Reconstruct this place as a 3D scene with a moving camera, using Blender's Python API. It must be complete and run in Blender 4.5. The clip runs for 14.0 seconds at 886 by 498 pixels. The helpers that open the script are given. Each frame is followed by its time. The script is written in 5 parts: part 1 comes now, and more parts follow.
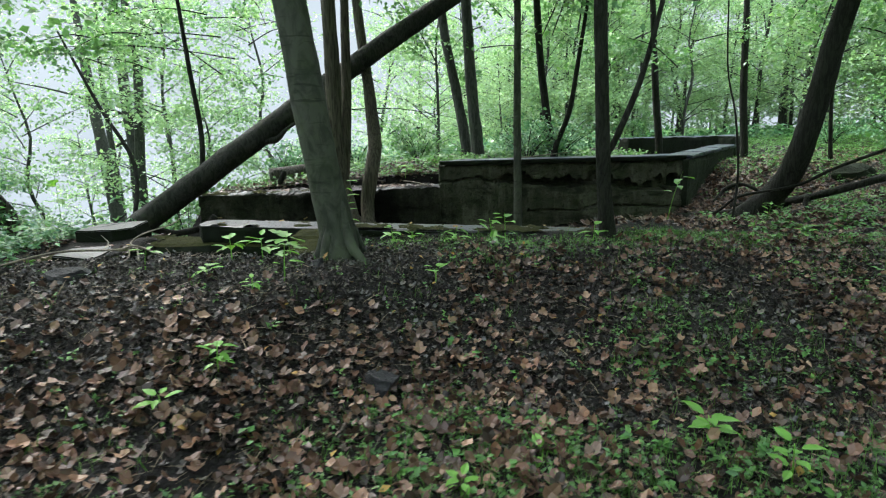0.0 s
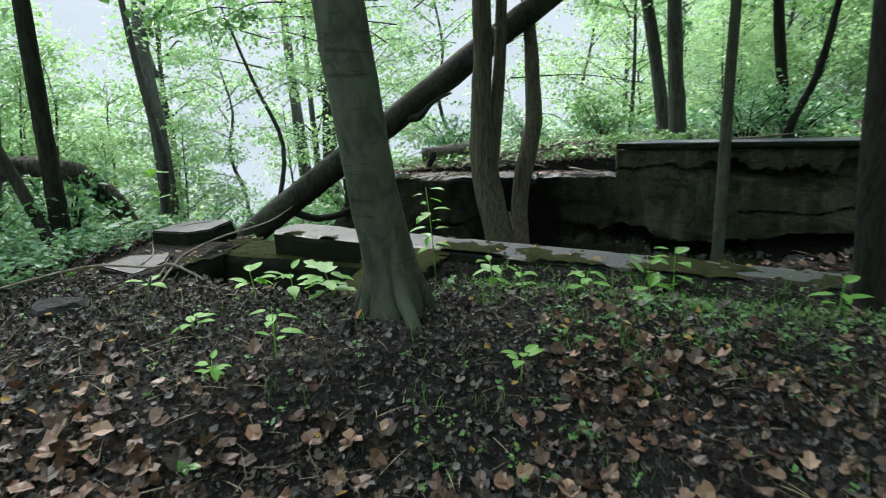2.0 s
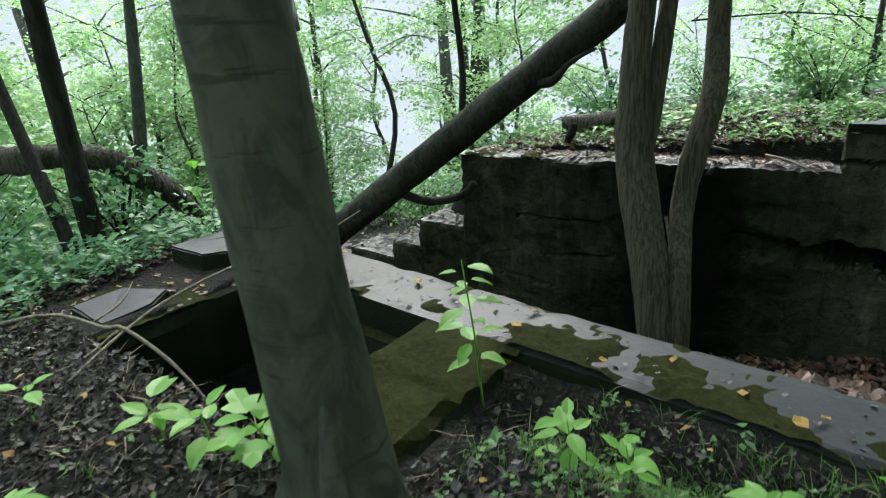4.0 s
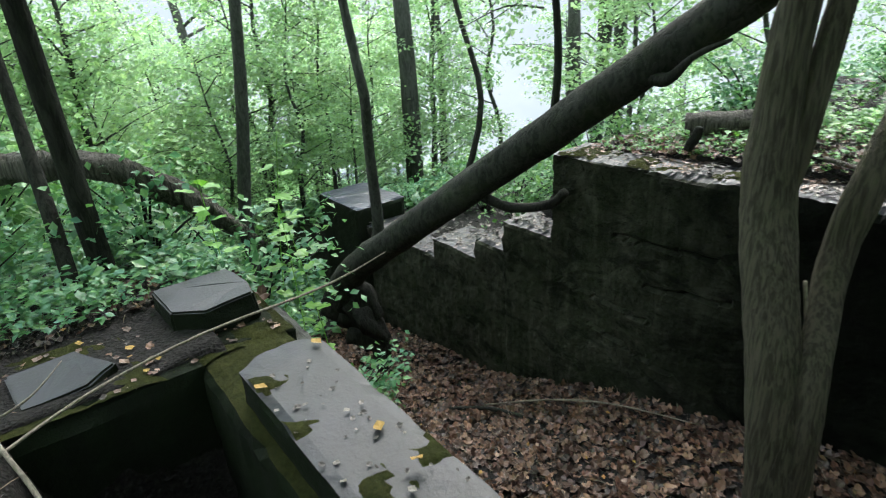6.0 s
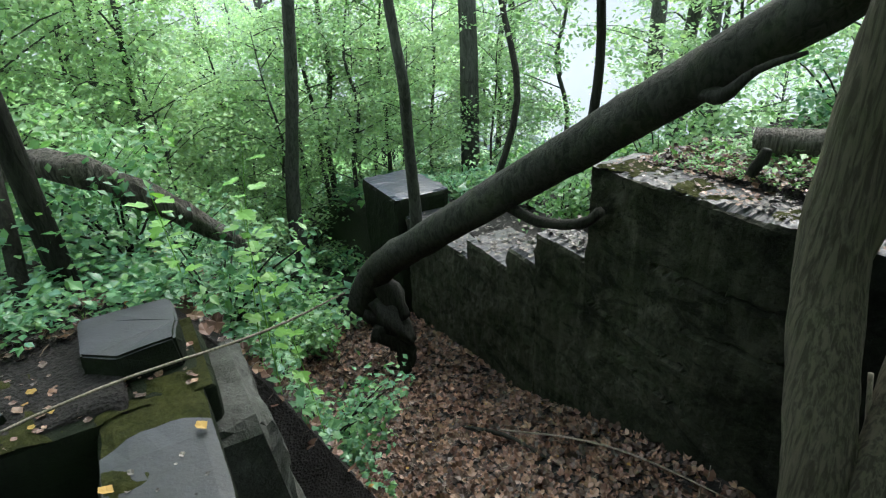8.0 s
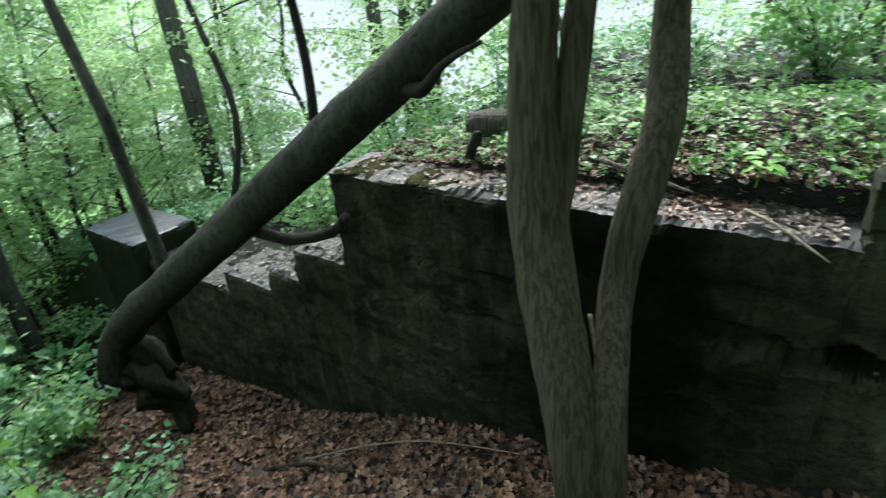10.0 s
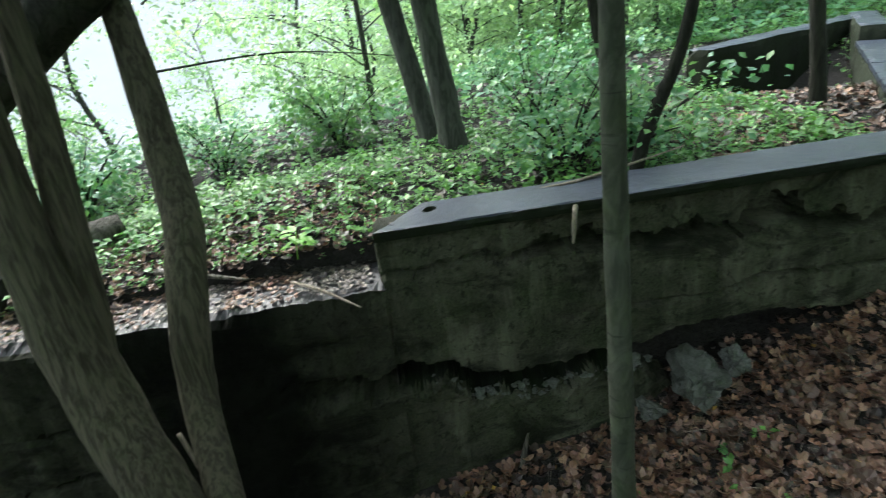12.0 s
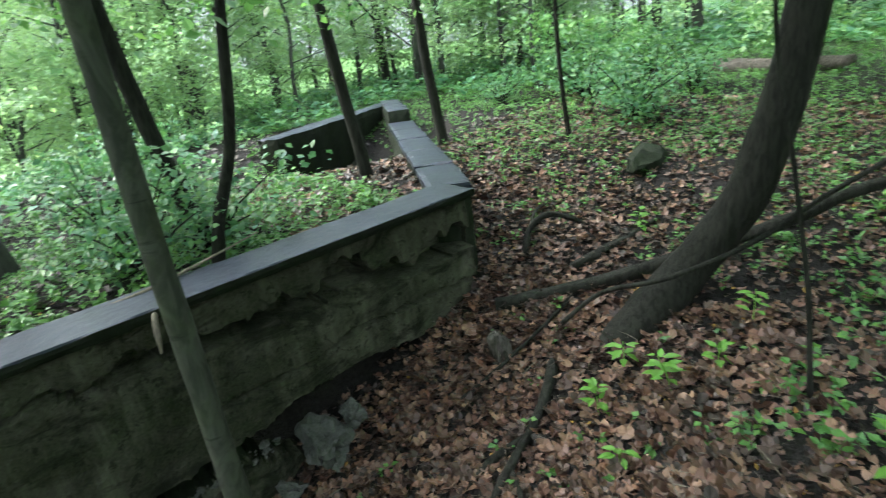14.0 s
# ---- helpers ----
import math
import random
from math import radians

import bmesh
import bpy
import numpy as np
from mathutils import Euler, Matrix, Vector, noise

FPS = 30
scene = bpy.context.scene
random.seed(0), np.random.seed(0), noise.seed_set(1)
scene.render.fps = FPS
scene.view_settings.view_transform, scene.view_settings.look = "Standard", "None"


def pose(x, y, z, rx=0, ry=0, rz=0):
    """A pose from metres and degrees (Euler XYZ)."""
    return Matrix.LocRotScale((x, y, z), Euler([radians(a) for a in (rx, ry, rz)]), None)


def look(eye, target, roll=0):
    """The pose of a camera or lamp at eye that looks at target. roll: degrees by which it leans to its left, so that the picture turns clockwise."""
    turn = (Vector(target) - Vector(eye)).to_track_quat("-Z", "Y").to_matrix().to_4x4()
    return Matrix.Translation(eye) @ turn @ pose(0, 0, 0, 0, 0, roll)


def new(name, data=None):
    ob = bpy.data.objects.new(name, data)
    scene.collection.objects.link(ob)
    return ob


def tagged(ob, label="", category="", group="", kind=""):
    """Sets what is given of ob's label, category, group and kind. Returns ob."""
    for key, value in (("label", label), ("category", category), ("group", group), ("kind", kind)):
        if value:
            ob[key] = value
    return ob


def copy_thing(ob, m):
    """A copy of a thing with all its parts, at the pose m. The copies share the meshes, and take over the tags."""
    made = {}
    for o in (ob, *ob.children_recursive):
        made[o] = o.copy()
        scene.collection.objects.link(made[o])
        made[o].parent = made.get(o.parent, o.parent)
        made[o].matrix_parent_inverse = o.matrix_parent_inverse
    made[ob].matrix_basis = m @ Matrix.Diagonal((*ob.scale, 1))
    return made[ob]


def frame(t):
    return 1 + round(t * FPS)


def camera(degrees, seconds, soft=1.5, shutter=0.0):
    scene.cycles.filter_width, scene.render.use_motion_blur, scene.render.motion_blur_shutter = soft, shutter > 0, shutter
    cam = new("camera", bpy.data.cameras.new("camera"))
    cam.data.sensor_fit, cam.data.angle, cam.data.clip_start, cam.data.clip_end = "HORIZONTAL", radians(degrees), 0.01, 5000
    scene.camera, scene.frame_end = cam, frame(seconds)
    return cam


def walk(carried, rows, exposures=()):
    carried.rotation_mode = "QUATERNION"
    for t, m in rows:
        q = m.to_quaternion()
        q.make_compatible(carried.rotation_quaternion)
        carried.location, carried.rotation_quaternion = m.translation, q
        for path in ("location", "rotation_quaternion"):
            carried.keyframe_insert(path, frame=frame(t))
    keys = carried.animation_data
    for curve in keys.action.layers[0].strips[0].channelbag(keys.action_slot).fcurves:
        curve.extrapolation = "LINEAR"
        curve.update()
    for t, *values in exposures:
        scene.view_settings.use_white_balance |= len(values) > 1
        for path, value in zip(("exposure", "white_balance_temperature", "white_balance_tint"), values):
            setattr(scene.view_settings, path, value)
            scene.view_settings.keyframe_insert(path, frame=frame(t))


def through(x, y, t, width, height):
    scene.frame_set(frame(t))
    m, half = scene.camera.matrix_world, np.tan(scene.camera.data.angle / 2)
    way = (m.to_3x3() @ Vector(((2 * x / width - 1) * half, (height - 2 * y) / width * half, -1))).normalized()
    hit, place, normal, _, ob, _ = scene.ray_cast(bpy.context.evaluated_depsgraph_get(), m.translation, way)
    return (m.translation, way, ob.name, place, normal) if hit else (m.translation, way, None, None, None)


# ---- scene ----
cam = camera(75.1, 14.0, 1.15, 0.3)
PATH = [
    (0, (0.23, -9.771, 2.632), (0.192, -7.817, 2.207), -0.7),
    (0.5, (0.554, -9.386, 2.643), (0.436, -7.439, 2.202), -0.7),
    (1, (0.659, -8.879, 2.594), (0.361, -6.954, 2.141), -1.2),
    (1.5, (0.666, -8.352, 2.623), (0.126, -6.486, 2.145), -1.7),
    (2, (0.648, -7.88, 2.71), (-0.065, -6.085, 2.19), -1.9),
    (2.5, (0.533, -7.328, 2.698), (-0.36, -5.635, 2.117), -2.4),
    (3, (0.423, -6.958, 2.738), (-0.629, -5.379, 2.107), -3.0),
    (3.1, (0.401, -6.878, 2.737), (-0.661, -5.311, 2.091), -3.0),
    (3.2, (0.356, -6.769, 2.728), (-0.718, -5.209, 2.084), -2.9),
    (5.3, (0.33, -5.24, 3.119), (-1.018, -3.977, 2.353), -4.7),
    (5.5, (0.244, -5.104, 3.113), (-1.126, -3.869, 2.339), -4.4),
    (6, (0.002, -4.754, 3.137), (-1.455, -3.644, 2.333), -3.8),
    (6.5, (-0.109, -4.407, 3.143), (-1.653, -3.451, 2.306), -3.2),
    (7, (-0.18, -4.062, 3.232), (-1.759, -3.189, 2.37), -2.7),
    (7.2, (-0.184, -4.006, 3.254), (-1.773, -3.155, 2.388), -2.7),
    (9.3, (-0.304, -3.608, 3.235), (-1.68, -2.505, 2.292), -4.9),
    (9.5, (-0.281, -3.585, 3.238), (-1.581, -2.39, 2.3), -4.9),
    (10, (-0.177, -3.52, 3.236), (-1.256, -2.108, 2.32), -5.5),
    (10.5, (-0.077, -3.48, 3.275), (-0.859, -1.875, 2.374), -5.9),
    (11, (0.031, -3.457, 3.302), (-0.451, -1.724, 2.428), -6.2),
    (11.5, (0.181, -3.449, 3.329), (-0.018, -1.646, 2.486), -6.9),
    (12, (0.33, -3.475, 3.356), (0.384, -1.647, 2.547), -7.5),
    (12.5, (0.424, -3.508, 3.368), (0.744, -1.688, 2.602), -7.2),
    (13, (0.508, -3.541, 3.389), (1.128, -1.785, 2.66), -6.8),
    (13.5, (0.585, -3.588, 3.383), (1.515, -1.963, 2.68), -6.7),
    (14, (0.594, -3.649, 3.39), (1.808, -2.219, 2.695), -6.9),
]
walk(cam, [(t, look(eye, target, roll)) for t, eye, target, roll in PATH], [(0, 2.7, 6150, 9), (3, 2.7, 6150, 9), (5, 2.9, 6150, 9), (11, 3.0, 6150, 8), (14, 3.15, 6150, 8)])

# ---- light ----
world = bpy.data.worlds.new("overcast_sky")
scene.world = world
world.use_nodes = True
wn = world.node_tree
sky = wn.nodes.new("ShaderNodeTexSky")
sky.sky_type = 'NISHITA'
sky.sun_disc = False
sky.sun_elevation = radians(50)
sky.sun_rotation = radians(319)
sky.air_density = 1.0
sky.dust_density = 5.0
sky.ozone_density = 1.0
soften = wn.nodes.new("ShaderNodeMixRGB")
soften.inputs[0].default_value = 0.62
soften.inputs[2].default_value = (6.2, 6.4, 6.5, 1)
wn.links.new(sky.outputs[0], soften.inputs[1])
wn.links.new(soften.outputs[0], wn.nodes["Background"].inputs[0])
wn.nodes["Background"].inputs[1].default_value = 0.13
sun = new("sun", bpy.data.lights.new("sun", 'SUN'))
sun.data.energy = 1.0
sun.data.angle = radians(40)
sun.data.color = (1.0, 0.97, 0.92)
sun.matrix_world = look((-12, 14, 22), (0, 0, 0))


# ---- helpers of this scene ----
def lerp_table(v, table):
    xs, ys = zip(*table)
    return np.interp(v, xs, ys)


def sstep(a, b, v):
    t = np.clip((v - a) / (b - a), 0, 1)
    return t * t * (3 - 2 * t)


def fbm(x, y, z=0.0, octaves=4):
    return noise.fractal(Vector((x, y, z)), 0.6, 2.0, octaves)


def wavy(x, y, seed=0.0):
    """Cheap smooth noise for whole arrays, about -1 to 1."""
    return (np.sin(1.7 * x + 1.3 * y + seed) + np.sin(-1.1 * x + 2.3 * y + 2.1 * seed + 1)
            + np.sin(2.9 * x - 0.7 * y + 1.7 * seed + 4) + np.sin(0.6 * x + 3.7 * y - seed)) / 3.2


def mesh_np(name, verts, faces, material=None, smooth=False):
    """A mesh from arrays: verts (n, 3), faces (m, 3 or 4)."""
    me = bpy.data.meshes.new(name)
    verts = np.asarray(verts, np.float32)
    faces = np.asarray(faces, np.int32)
    k = faces.shape[1]
    me.vertices.add(len(verts))
    me.vertices.foreach_set("co", verts.ravel())
    me.loops.add(faces.size)
    me.loops.foreach_set("vertex_index", faces.ravel())
    me.polygons.add(len(faces))
    me.polygons.foreach_set("loop_start", np.arange(0, faces.size, k, dtype=np.int32))
    me.polygons.foreach_set("use_smooth", np.full(len(faces), smooth))
    me.update(calc_edges=True)
    me.validate()
    if material:
        me.materials.append(material)
    return me


def child(name, me, parent, label=""):
    ob = new(name, me)
    ob.parent = parent
    if label:
        ob["label"] = label
    return ob


def thing(name, place, label, category, group="", kind=""):
    ob = new(name)
    ob.location = place
    ob.empty_display_size = 0.1
    return tagged(ob, label, category, group, kind)


# ---- materials ----
def nodes_of(name):
    m = bpy.data.materials.new(name)
    m.use_nodes = True
    t = m.node_tree
    t.nodes["Principled BSDF"].inputs["Specular IOR Level"].default_value = 0.08
    return m, t, t.nodes["Principled BSDF"]


def add(t, kind, **values):
    n = t.nodes.new(kind)
    for key, value in values.items():
        n.inputs[key.replace("_", " ")].default_value = value
    return n


def ramp(t, source, *stops):
    r = t.nodes.new("ShaderNodeValToRGB")
    e = r.color_ramp.elements
    while len(e) < len(stops):
        e.new(0.5)
    for el, (pos, col) in zip(e, stops):
        el.position = pos
        el.color = (*col, 1) if len(col) == 3 else col
    t.links.new(source, r.inputs[0])
    return r.outputs[0]


def mix(t, fac, a, b, mode='MIX'):
    n = t.nodes.new("ShaderNodeMixRGB")
    n.blend_type = mode
    for slot, v in ((0, fac), (1, a), (2, b)):
        if isinstance(v, (int, float)):
            n.inputs[slot].default_value = v
        elif isinstance(v, tuple):
            n.inputs[slot].default_value = (*v, 1)
        else:
            t.links.new(v, n.inputs[slot])
    return n.outputs[0]


def coords(t, scale=(1, 1, 1)):
    c = t.nodes.new("ShaderNodeTexCoord")
    m = t.nodes.new("ShaderNodeMapping")
    m.inputs["Scale"].default_value = scale
    t.links.new(c.outputs["Object"], m.inputs[0])
    return m.outputs[0]


def noise_tex(t, vec, scale, detail=6, rough=0.6, distort=0.0):
    n = add(t, "ShaderNodeTexNoise", Scale=scale, Detail=detail, Roughness=rough, Distortion=distort)
    t.links.new(vec, n.inputs["Vector"])
    return n.outputs["Fac"]


def bump(t, bsdf, height, strength=0.5, distance=0.02):
    b = add(t, "ShaderNodeBump", Strength=strength, Distance=distance)
    t.links.new(height, b.inputs["Height"])
    t.links.new(b.outputs[0], bsdf.inputs["Normal"])


def make_concrete(name, dark, light, algae, algae_amount, rough=0.8, streaks=True, blackened=False):
    """Old cast concrete: two-scale mottling, run-down streaks and green algae, fine pits."""
    m, t, b = nodes_of(name)
    v = coords(t)
    big = noise_tex(t, v, 1.3, 5, 0.65, 0.4)
    mid = noise_tex(t, v, 7, 6, 0.65)
    fine = noise_tex(t, v, 60, 4, 0.7)
    base = ramp(t, big, (0.4, dark), (0.6, light))
    base = mix(t, 0.35, base, ramp(t, mid, (0.3, tuple(c * 0.45 for c in dark)), (0.7, tuple(c * 1.25 for c in light))))
    if streaks:
        s = noise_tex(t, coords(t, (5, 5, 0.35)), 1.6, 5, 0.6)
        base = mix(t, ramp(t, s, (0.45, (0, 0, 0)), (0.7, (0.7, 0.7, 0.7))), base, tuple(c * 0.4 for c in dark))
    g = noise_tex(t, v, 2.1, 6, 0.7, 0.6)
    base = mix(t, ramp(t, g, (0.5 - algae_amount * 0.25, (0, 0, 0)), (0.75 - algae_amount * 0.25, (0.85, 0.85, 0.85))), base, algae)
    base = mix(t, 0.25, base, ramp(t, fine, (0.3, (0.01, 0.01, 0.01)), (0.7, tuple(c * 1.3 for c in light))))
    if blackened:
        along = t.nodes.new("ShaderNodeSeparateXYZ")
        t.links.new(v, along.inputs[0])
        wob = t.nodes.new("ShaderNodeMath")
        wob.operation = 'MULTIPLY_ADD'
        wob.inputs[1].default_value = 1.6
        t.links.new(g, wob.inputs[0])
        t.links.new(along.outputs[0], wob.inputs[2])
        reach = add(t, "ShaderNodeMapRange", From_Min=0.0, From_Max=1.2)
        t.links.new(wob.outputs[0], reach.inputs["Value"])
        near = add(t, "ShaderNodeMapRange", From_Min=-0.9, From_Max=-2.6)
        t.links.new(wob.outputs[0], near.inputs["Value"])
        near.inputs["To Max"].default_value = 0.7
        both = t.nodes.new("ShaderNodeMath")
        both.operation = 'MAXIMUM'
        t.links.new(reach.outputs[0], both.inputs[0])
        t.links.new(near.outputs[0], both.inputs[1])
        pale = noise_tex(t, coords(t, (3.2, 3.2, 0.5)), 1.3, 5, 0.65)
        base = mix(t, ramp(t, pale, (0.52, (0, 0, 0)), (0.68, (0.5, 0.5, 0.5))), base, tuple(c * 1.3 for c in light))
        soot = noise_tex(t, coords(t, (0.8, 0.8, 1.5)), 2.4, 6, 0.7, 0.8)
        base = mix(t, ramp(t, soot, (0.5, (0, 0, 0)), (0.62, (0.8, 0.8, 0.8))), base, dark)
        pits = noise_tex(t, v, 14, 5, 0.75, 0.5)
        base = mix(t, ramp(t, pits, (0.56, (0, 0, 0)), (0.62, (0.7, 0.7, 0.7))), base, dark)
        base = mix(t, both.outputs[0], mix(t, 1.0, base, (0.085, 0.1, 0.09), 'MULTIPLY'), base)
    t.links.new(base, b.inputs["Base Color"])
    b.inputs["Roughness"].default_value = rough
    if rough < 0.45:
        b.inputs["Specular IOR Level"].default_value = 0.28
    h = mix(t, 0.4, mid, fine)
    bump(t, b, h, 0.9 if rough > 0.45 else 0.2, 0.025)
    return m


def make_bark(name, dark, light, scale=(7, 7, 1.2), depth=0.5, rings=False, moss=0.0):
    m, t, b = nodes_of(name)
    v = coords(t, scale)
    ridge = noise_tex(t, v, 3.2, 6, 0.65, 0.5 if depth > 0.9 else 1.2)
    mott = noise_tex(t, coords(t), 2.2, 4, 0.6)
    col = ramp(t, ridge, (0.42, dark), (0.57, light))
    col = mix(t, 0.35, col, ramp(t, mott, (0.3, tuple(c * 0.6 for c in light)), (0.7, tuple(c * 1.15 for c in light))))
    if moss:
        col = mix(t, ramp(t, noise_tex(t, coords(t), 3.1, 5, 0.7), (0.5, (0, 0, 0)), (0.72, (moss, moss, moss))), col, (0.06, 0.085, 0.03))
    h = ridge
    if rings:
        r = noise_tex(t, coords(t, (2.5, 2.5, 30)), 1.0, 3, 0.6)
        col = mix(t, ramp(t, r, (0.62, (0, 0, 0)), (0.68, (0.5, 0.5, 0.5))), col, tuple(c * 0.5 for c in dark))
        h = mix(t, 0.4, ridge, r)
    t.links.new(col, b.inputs["Base Color"])
    b.inputs["Roughness"].default_value = 0.75
    bump(t, b, h, depth, 0.05 if depth > 0.9 else 0.03)
    return m


def make_leaf(name, colours, through, gloss=0.35, share=0.45):
    """Thin green leaf: each leaf its own tint, light shines through."""
    m = bpy.data.materials.new(name)
    m.use_nodes = True
    t = m.node_tree
    t.nodes.clear()
    out = t.nodes.new("ShaderNodeOutputMaterial")
    geo = t.nodes.new("ShaderNodeNewGeometry")
    col = ramp(t, geo.outputs["Random Per Island"], *[(i / (len(colours) - 1), c) for i, c in enumerate(colours)])
    d = t.nodes.new("ShaderNodeBsdfPrincipled")
    d.inputs["Roughness"].default_value = gloss
    d.inputs["Specular IOR Level"].default_value = 0.45
    t.links.new(col, d.inputs["Base Color"])
    tr = t.nodes.new("ShaderNodeBsdfTranslucent")
    t.links.new(mix(t, 1.0, col, through, 'MULTIPLY'), tr.inputs[0])
    ms = t.nodes.new("ShaderNodeMixShader")
    ms.inputs[0].default_value = share
    t.links.new(d.outputs[0], ms.inputs[1])
    t.links.new(tr.outputs[0], ms.inputs[2])
    t.links.new(ms.outputs[0], out.inputs[0])
    return m


def make_litter(name, colours, rough=0.55):
    m, t, b = nodes_of(name)
    geo = t.nodes.new("ShaderNodeNewGeometry")
    col = ramp(t, geo.outputs["Random Per Island"], *[(i / (len(colours) - 1), c) for i, c in enumerate(colours)])
    n = noise_tex(t, coords(t), 35, 4, 0.7)
    col = mix(t, 0.22, col, ramp(t, n, (0.3, (0.004, 0.0035, 0.003)), (0.75, (0.1, 0.08, 0.06))))
    t.links.new(col, b.inputs["Base Color"])
    b.inputs["Roughness"].default_value = rough
    bump(t, b, n, 0.3, 0.004)
    return m


def make_soil():
    m, t, b = nodes_of("forest_soil")
    v = coords(t)
    big = noise_tex(t, v, 0.9, 5, 0.65)
    fine = noise_tex(t, v, 22, 7, 0.75)
    crumbs = add(t, "ShaderNodeTexVoronoi", Scale=48)
    t.links.new(v, crumbs.inputs["Vector"])
    col = ramp(t, big, (0.35, (0.0065, 0.0065, 0.0068)), (0.65, (0.016, 0.015, 0.0142)))
    col = mix(t, 0.5, col, ramp(t, fine, (0.3, (0.0035, 0.0035, 0.0036)), (0.72, (0.042, 0.039, 0.036))))
    far = t.nodes.new("ShaderNodeVectorMath")
    far.operation = 'LENGTH'
    t.links.new(v, far.inputs[0])
    reach = add(t, "ShaderNodeMapRange", From_Min=11, From_Max=22)
    t.links.new(far.outputs["Value"], reach.inputs["Value"])
    cover = ramp(t, noise_tex(t, v, 0.5, 6, 0.7), (0.35, (0.03, 0.07, 0.02)), (0.65, (0.09, 0.19, 0.05)))
    col = mix(t, reach.outputs[0], col, cover)
    t.links.new(col, b.inputs["Base Color"])
    b.inputs["Roughness"].default_value = 0.8
    bump(t, b, mix(t, 0.5, fine, crumbs.outputs[0]), 0.9, 0.03)
    return m


def make_moss():
    m, t, b = nodes_of("moss")
    v = coords(t)
    n = noise_tex(t, v, 30, 7, 0.75)
    col = ramp(t, noise_tex(t, v, 4, 5, 0.6), (0.3, (0.006, 0.009, 0.0035)), (0.7, (0.030, 0.033, 0.009)))
    col = mix(t, 0.4, col, ramp(t, n, (0.3, (0.003, 0.004, 0.002)), (0.7, (0.06, 0.064, 0.02))))
    t.links.new(col, b.inputs["Base Color"])
    b.inputs["Roughness"].default_value = 1.0
    bump(t, b, n, 1.0, 0.02)
    return m


CONC_FACE = make_concrete("weathered_concrete_face", (0.0051, 0.0070, 0.0046), (0.0440, 0.0524, 0.0386), (0.0092, 0.0161, 0.0055), 0.45)
CONC_CRUMB = make_concrete("crumbled_concrete", (0.0317, 0.0343, 0.0304), (0.1452, 0.1531, 0.1399), (0.0317, 0.0396, 0.0238), 0.2, 0.9, False)
CONC_WALL = make_concrete("algae_blackened_concrete", (0.0068, 0.0085, 0.0055), (0.0920, 0.0950, 0.0680), (0.0110, 0.0190, 0.0055), 0.42, 0.8, True, True)
CONC_SLAB = make_concrete("dark_wet_slab_top", (0.0110, 0.0130, 0.0165), (0.0170, 0.0200, 0.0250), (0.0090, 0.0115, 0.0070), 0.25, 0.44, False)
# dark damp walls; also the painted shade of crack, socket and coping sides
CONC_DARK = make_concrete("damp_and_shaded_concrete", (0.0028, 0.0037, 0.0025), (0.0123, 0.0163, 0.0104), (0.0065, 0.0121, 0.0032), 0.5)
# wet grey tops; the reflected sky's blue is put into the base colour
CONC_TOP = make_concrete("wet_sky_tinted_concrete_top", (0.0159, 0.0214, 0.0352), (0.0235, 0.0308, 0.0489), (0.0094, 0.0127, 0.0129), 0.12, 0.42, False)
CONC_RAW = make_concrete("broken_concrete", (0.0238, 0.0259, 0.0225), (0.0816, 0.0849, 0.0783), (0.0170, 0.0217, 0.0123), 0.2, 0.9, False)
MOSS = make_moss()
SOIL = make_soil()
BARK_SMOOTH = make_bark("smooth_grey_bark", (0.0192, 0.0230, 0.0175), (0.0534, 0.0602, 0.0459), (2.5, 2.5, 1.2), 0.25, True, 0.35)
BARK_RIDGED = make_bark("ridged_bark", (0.0190, 0.0180, 0.0130), (0.0980, 0.0920, 0.0670), (13, 13, 0.9), 1.0, False, 0.25)
BARK_DARK = make_bark("dark_bark", (0.0055, 0.0061, 0.0051), (0.0257, 0.0269, 0.0220), (9, 9, 1.5), 0.6)
BARK_FAR = make_bark("grey_brown_bark", (0.0180, 0.0198, 0.0174), (0.0600, 0.0648, 0.0552), (6, 6, 1.2), 0.4)
BARK_LOG = make_bark("dark_dead_bark", (0.0061, 0.0071, 0.0061), (0.0329, 0.0348, 0.0294), (5, 5, 2.5), 0.8, False, 0.25)
WOOD_DEAD = make_bark("dead_weathered_wood", (0.0165, 0.0151, 0.0133), (0.1282, 0.1216, 0.1039), (14, 14, 1.2), 1.0)
TWIG = make_bark("pale_twig", (0.0663, 0.0585, 0.0462), (0.1989, 0.1768, 0.1428), (20, 20, 3), 0.3)
LEAF_CANOPY = make_leaf("canopy_leaf", [(0.0797, 0.1872, 0.0675), (0.1253, 0.2808, 0.0810), (0.1139, 0.2392, 0.1350), (0.1938, 0.3640, 0.1080)], (1.0, 1.0, 0.7), 0.35, 0.5)
# paler and bluer than near leaves: distance haze put into the colour
LEAF_FAR = make_leaf("haze_paled_far_leaf", [(0.1701, 0.2971, 0.1396), (0.2620, 0.4402, 0.1814), (0.2489, 0.3963, 0.2513), (0.3537, 0.5284, 0.2234)], (1.0, 1.0, 0.8), 0.4, 0.52)
LEAF_BUSH = make_leaf("bush_leaf", [(0.0589, 0.1678, 0.0790), (0.0909, 0.2271, 0.1119), (0.1284, 0.2765, 0.0855), (0.0803, 0.2073, 0.1448)], (1.0, 1.0, 0.7), 0.35, 0.42)
LEAF_HERB = make_leaf("herb_leaf", [(0.0587, 0.1535, 0.0419), (0.0977, 0.2399, 0.0524), (0.0781, 0.1918, 0.0732), (0.1367, 0.2974, 0.0576)], (1.0, 1.0, 0.6), 0.35, 0.42)
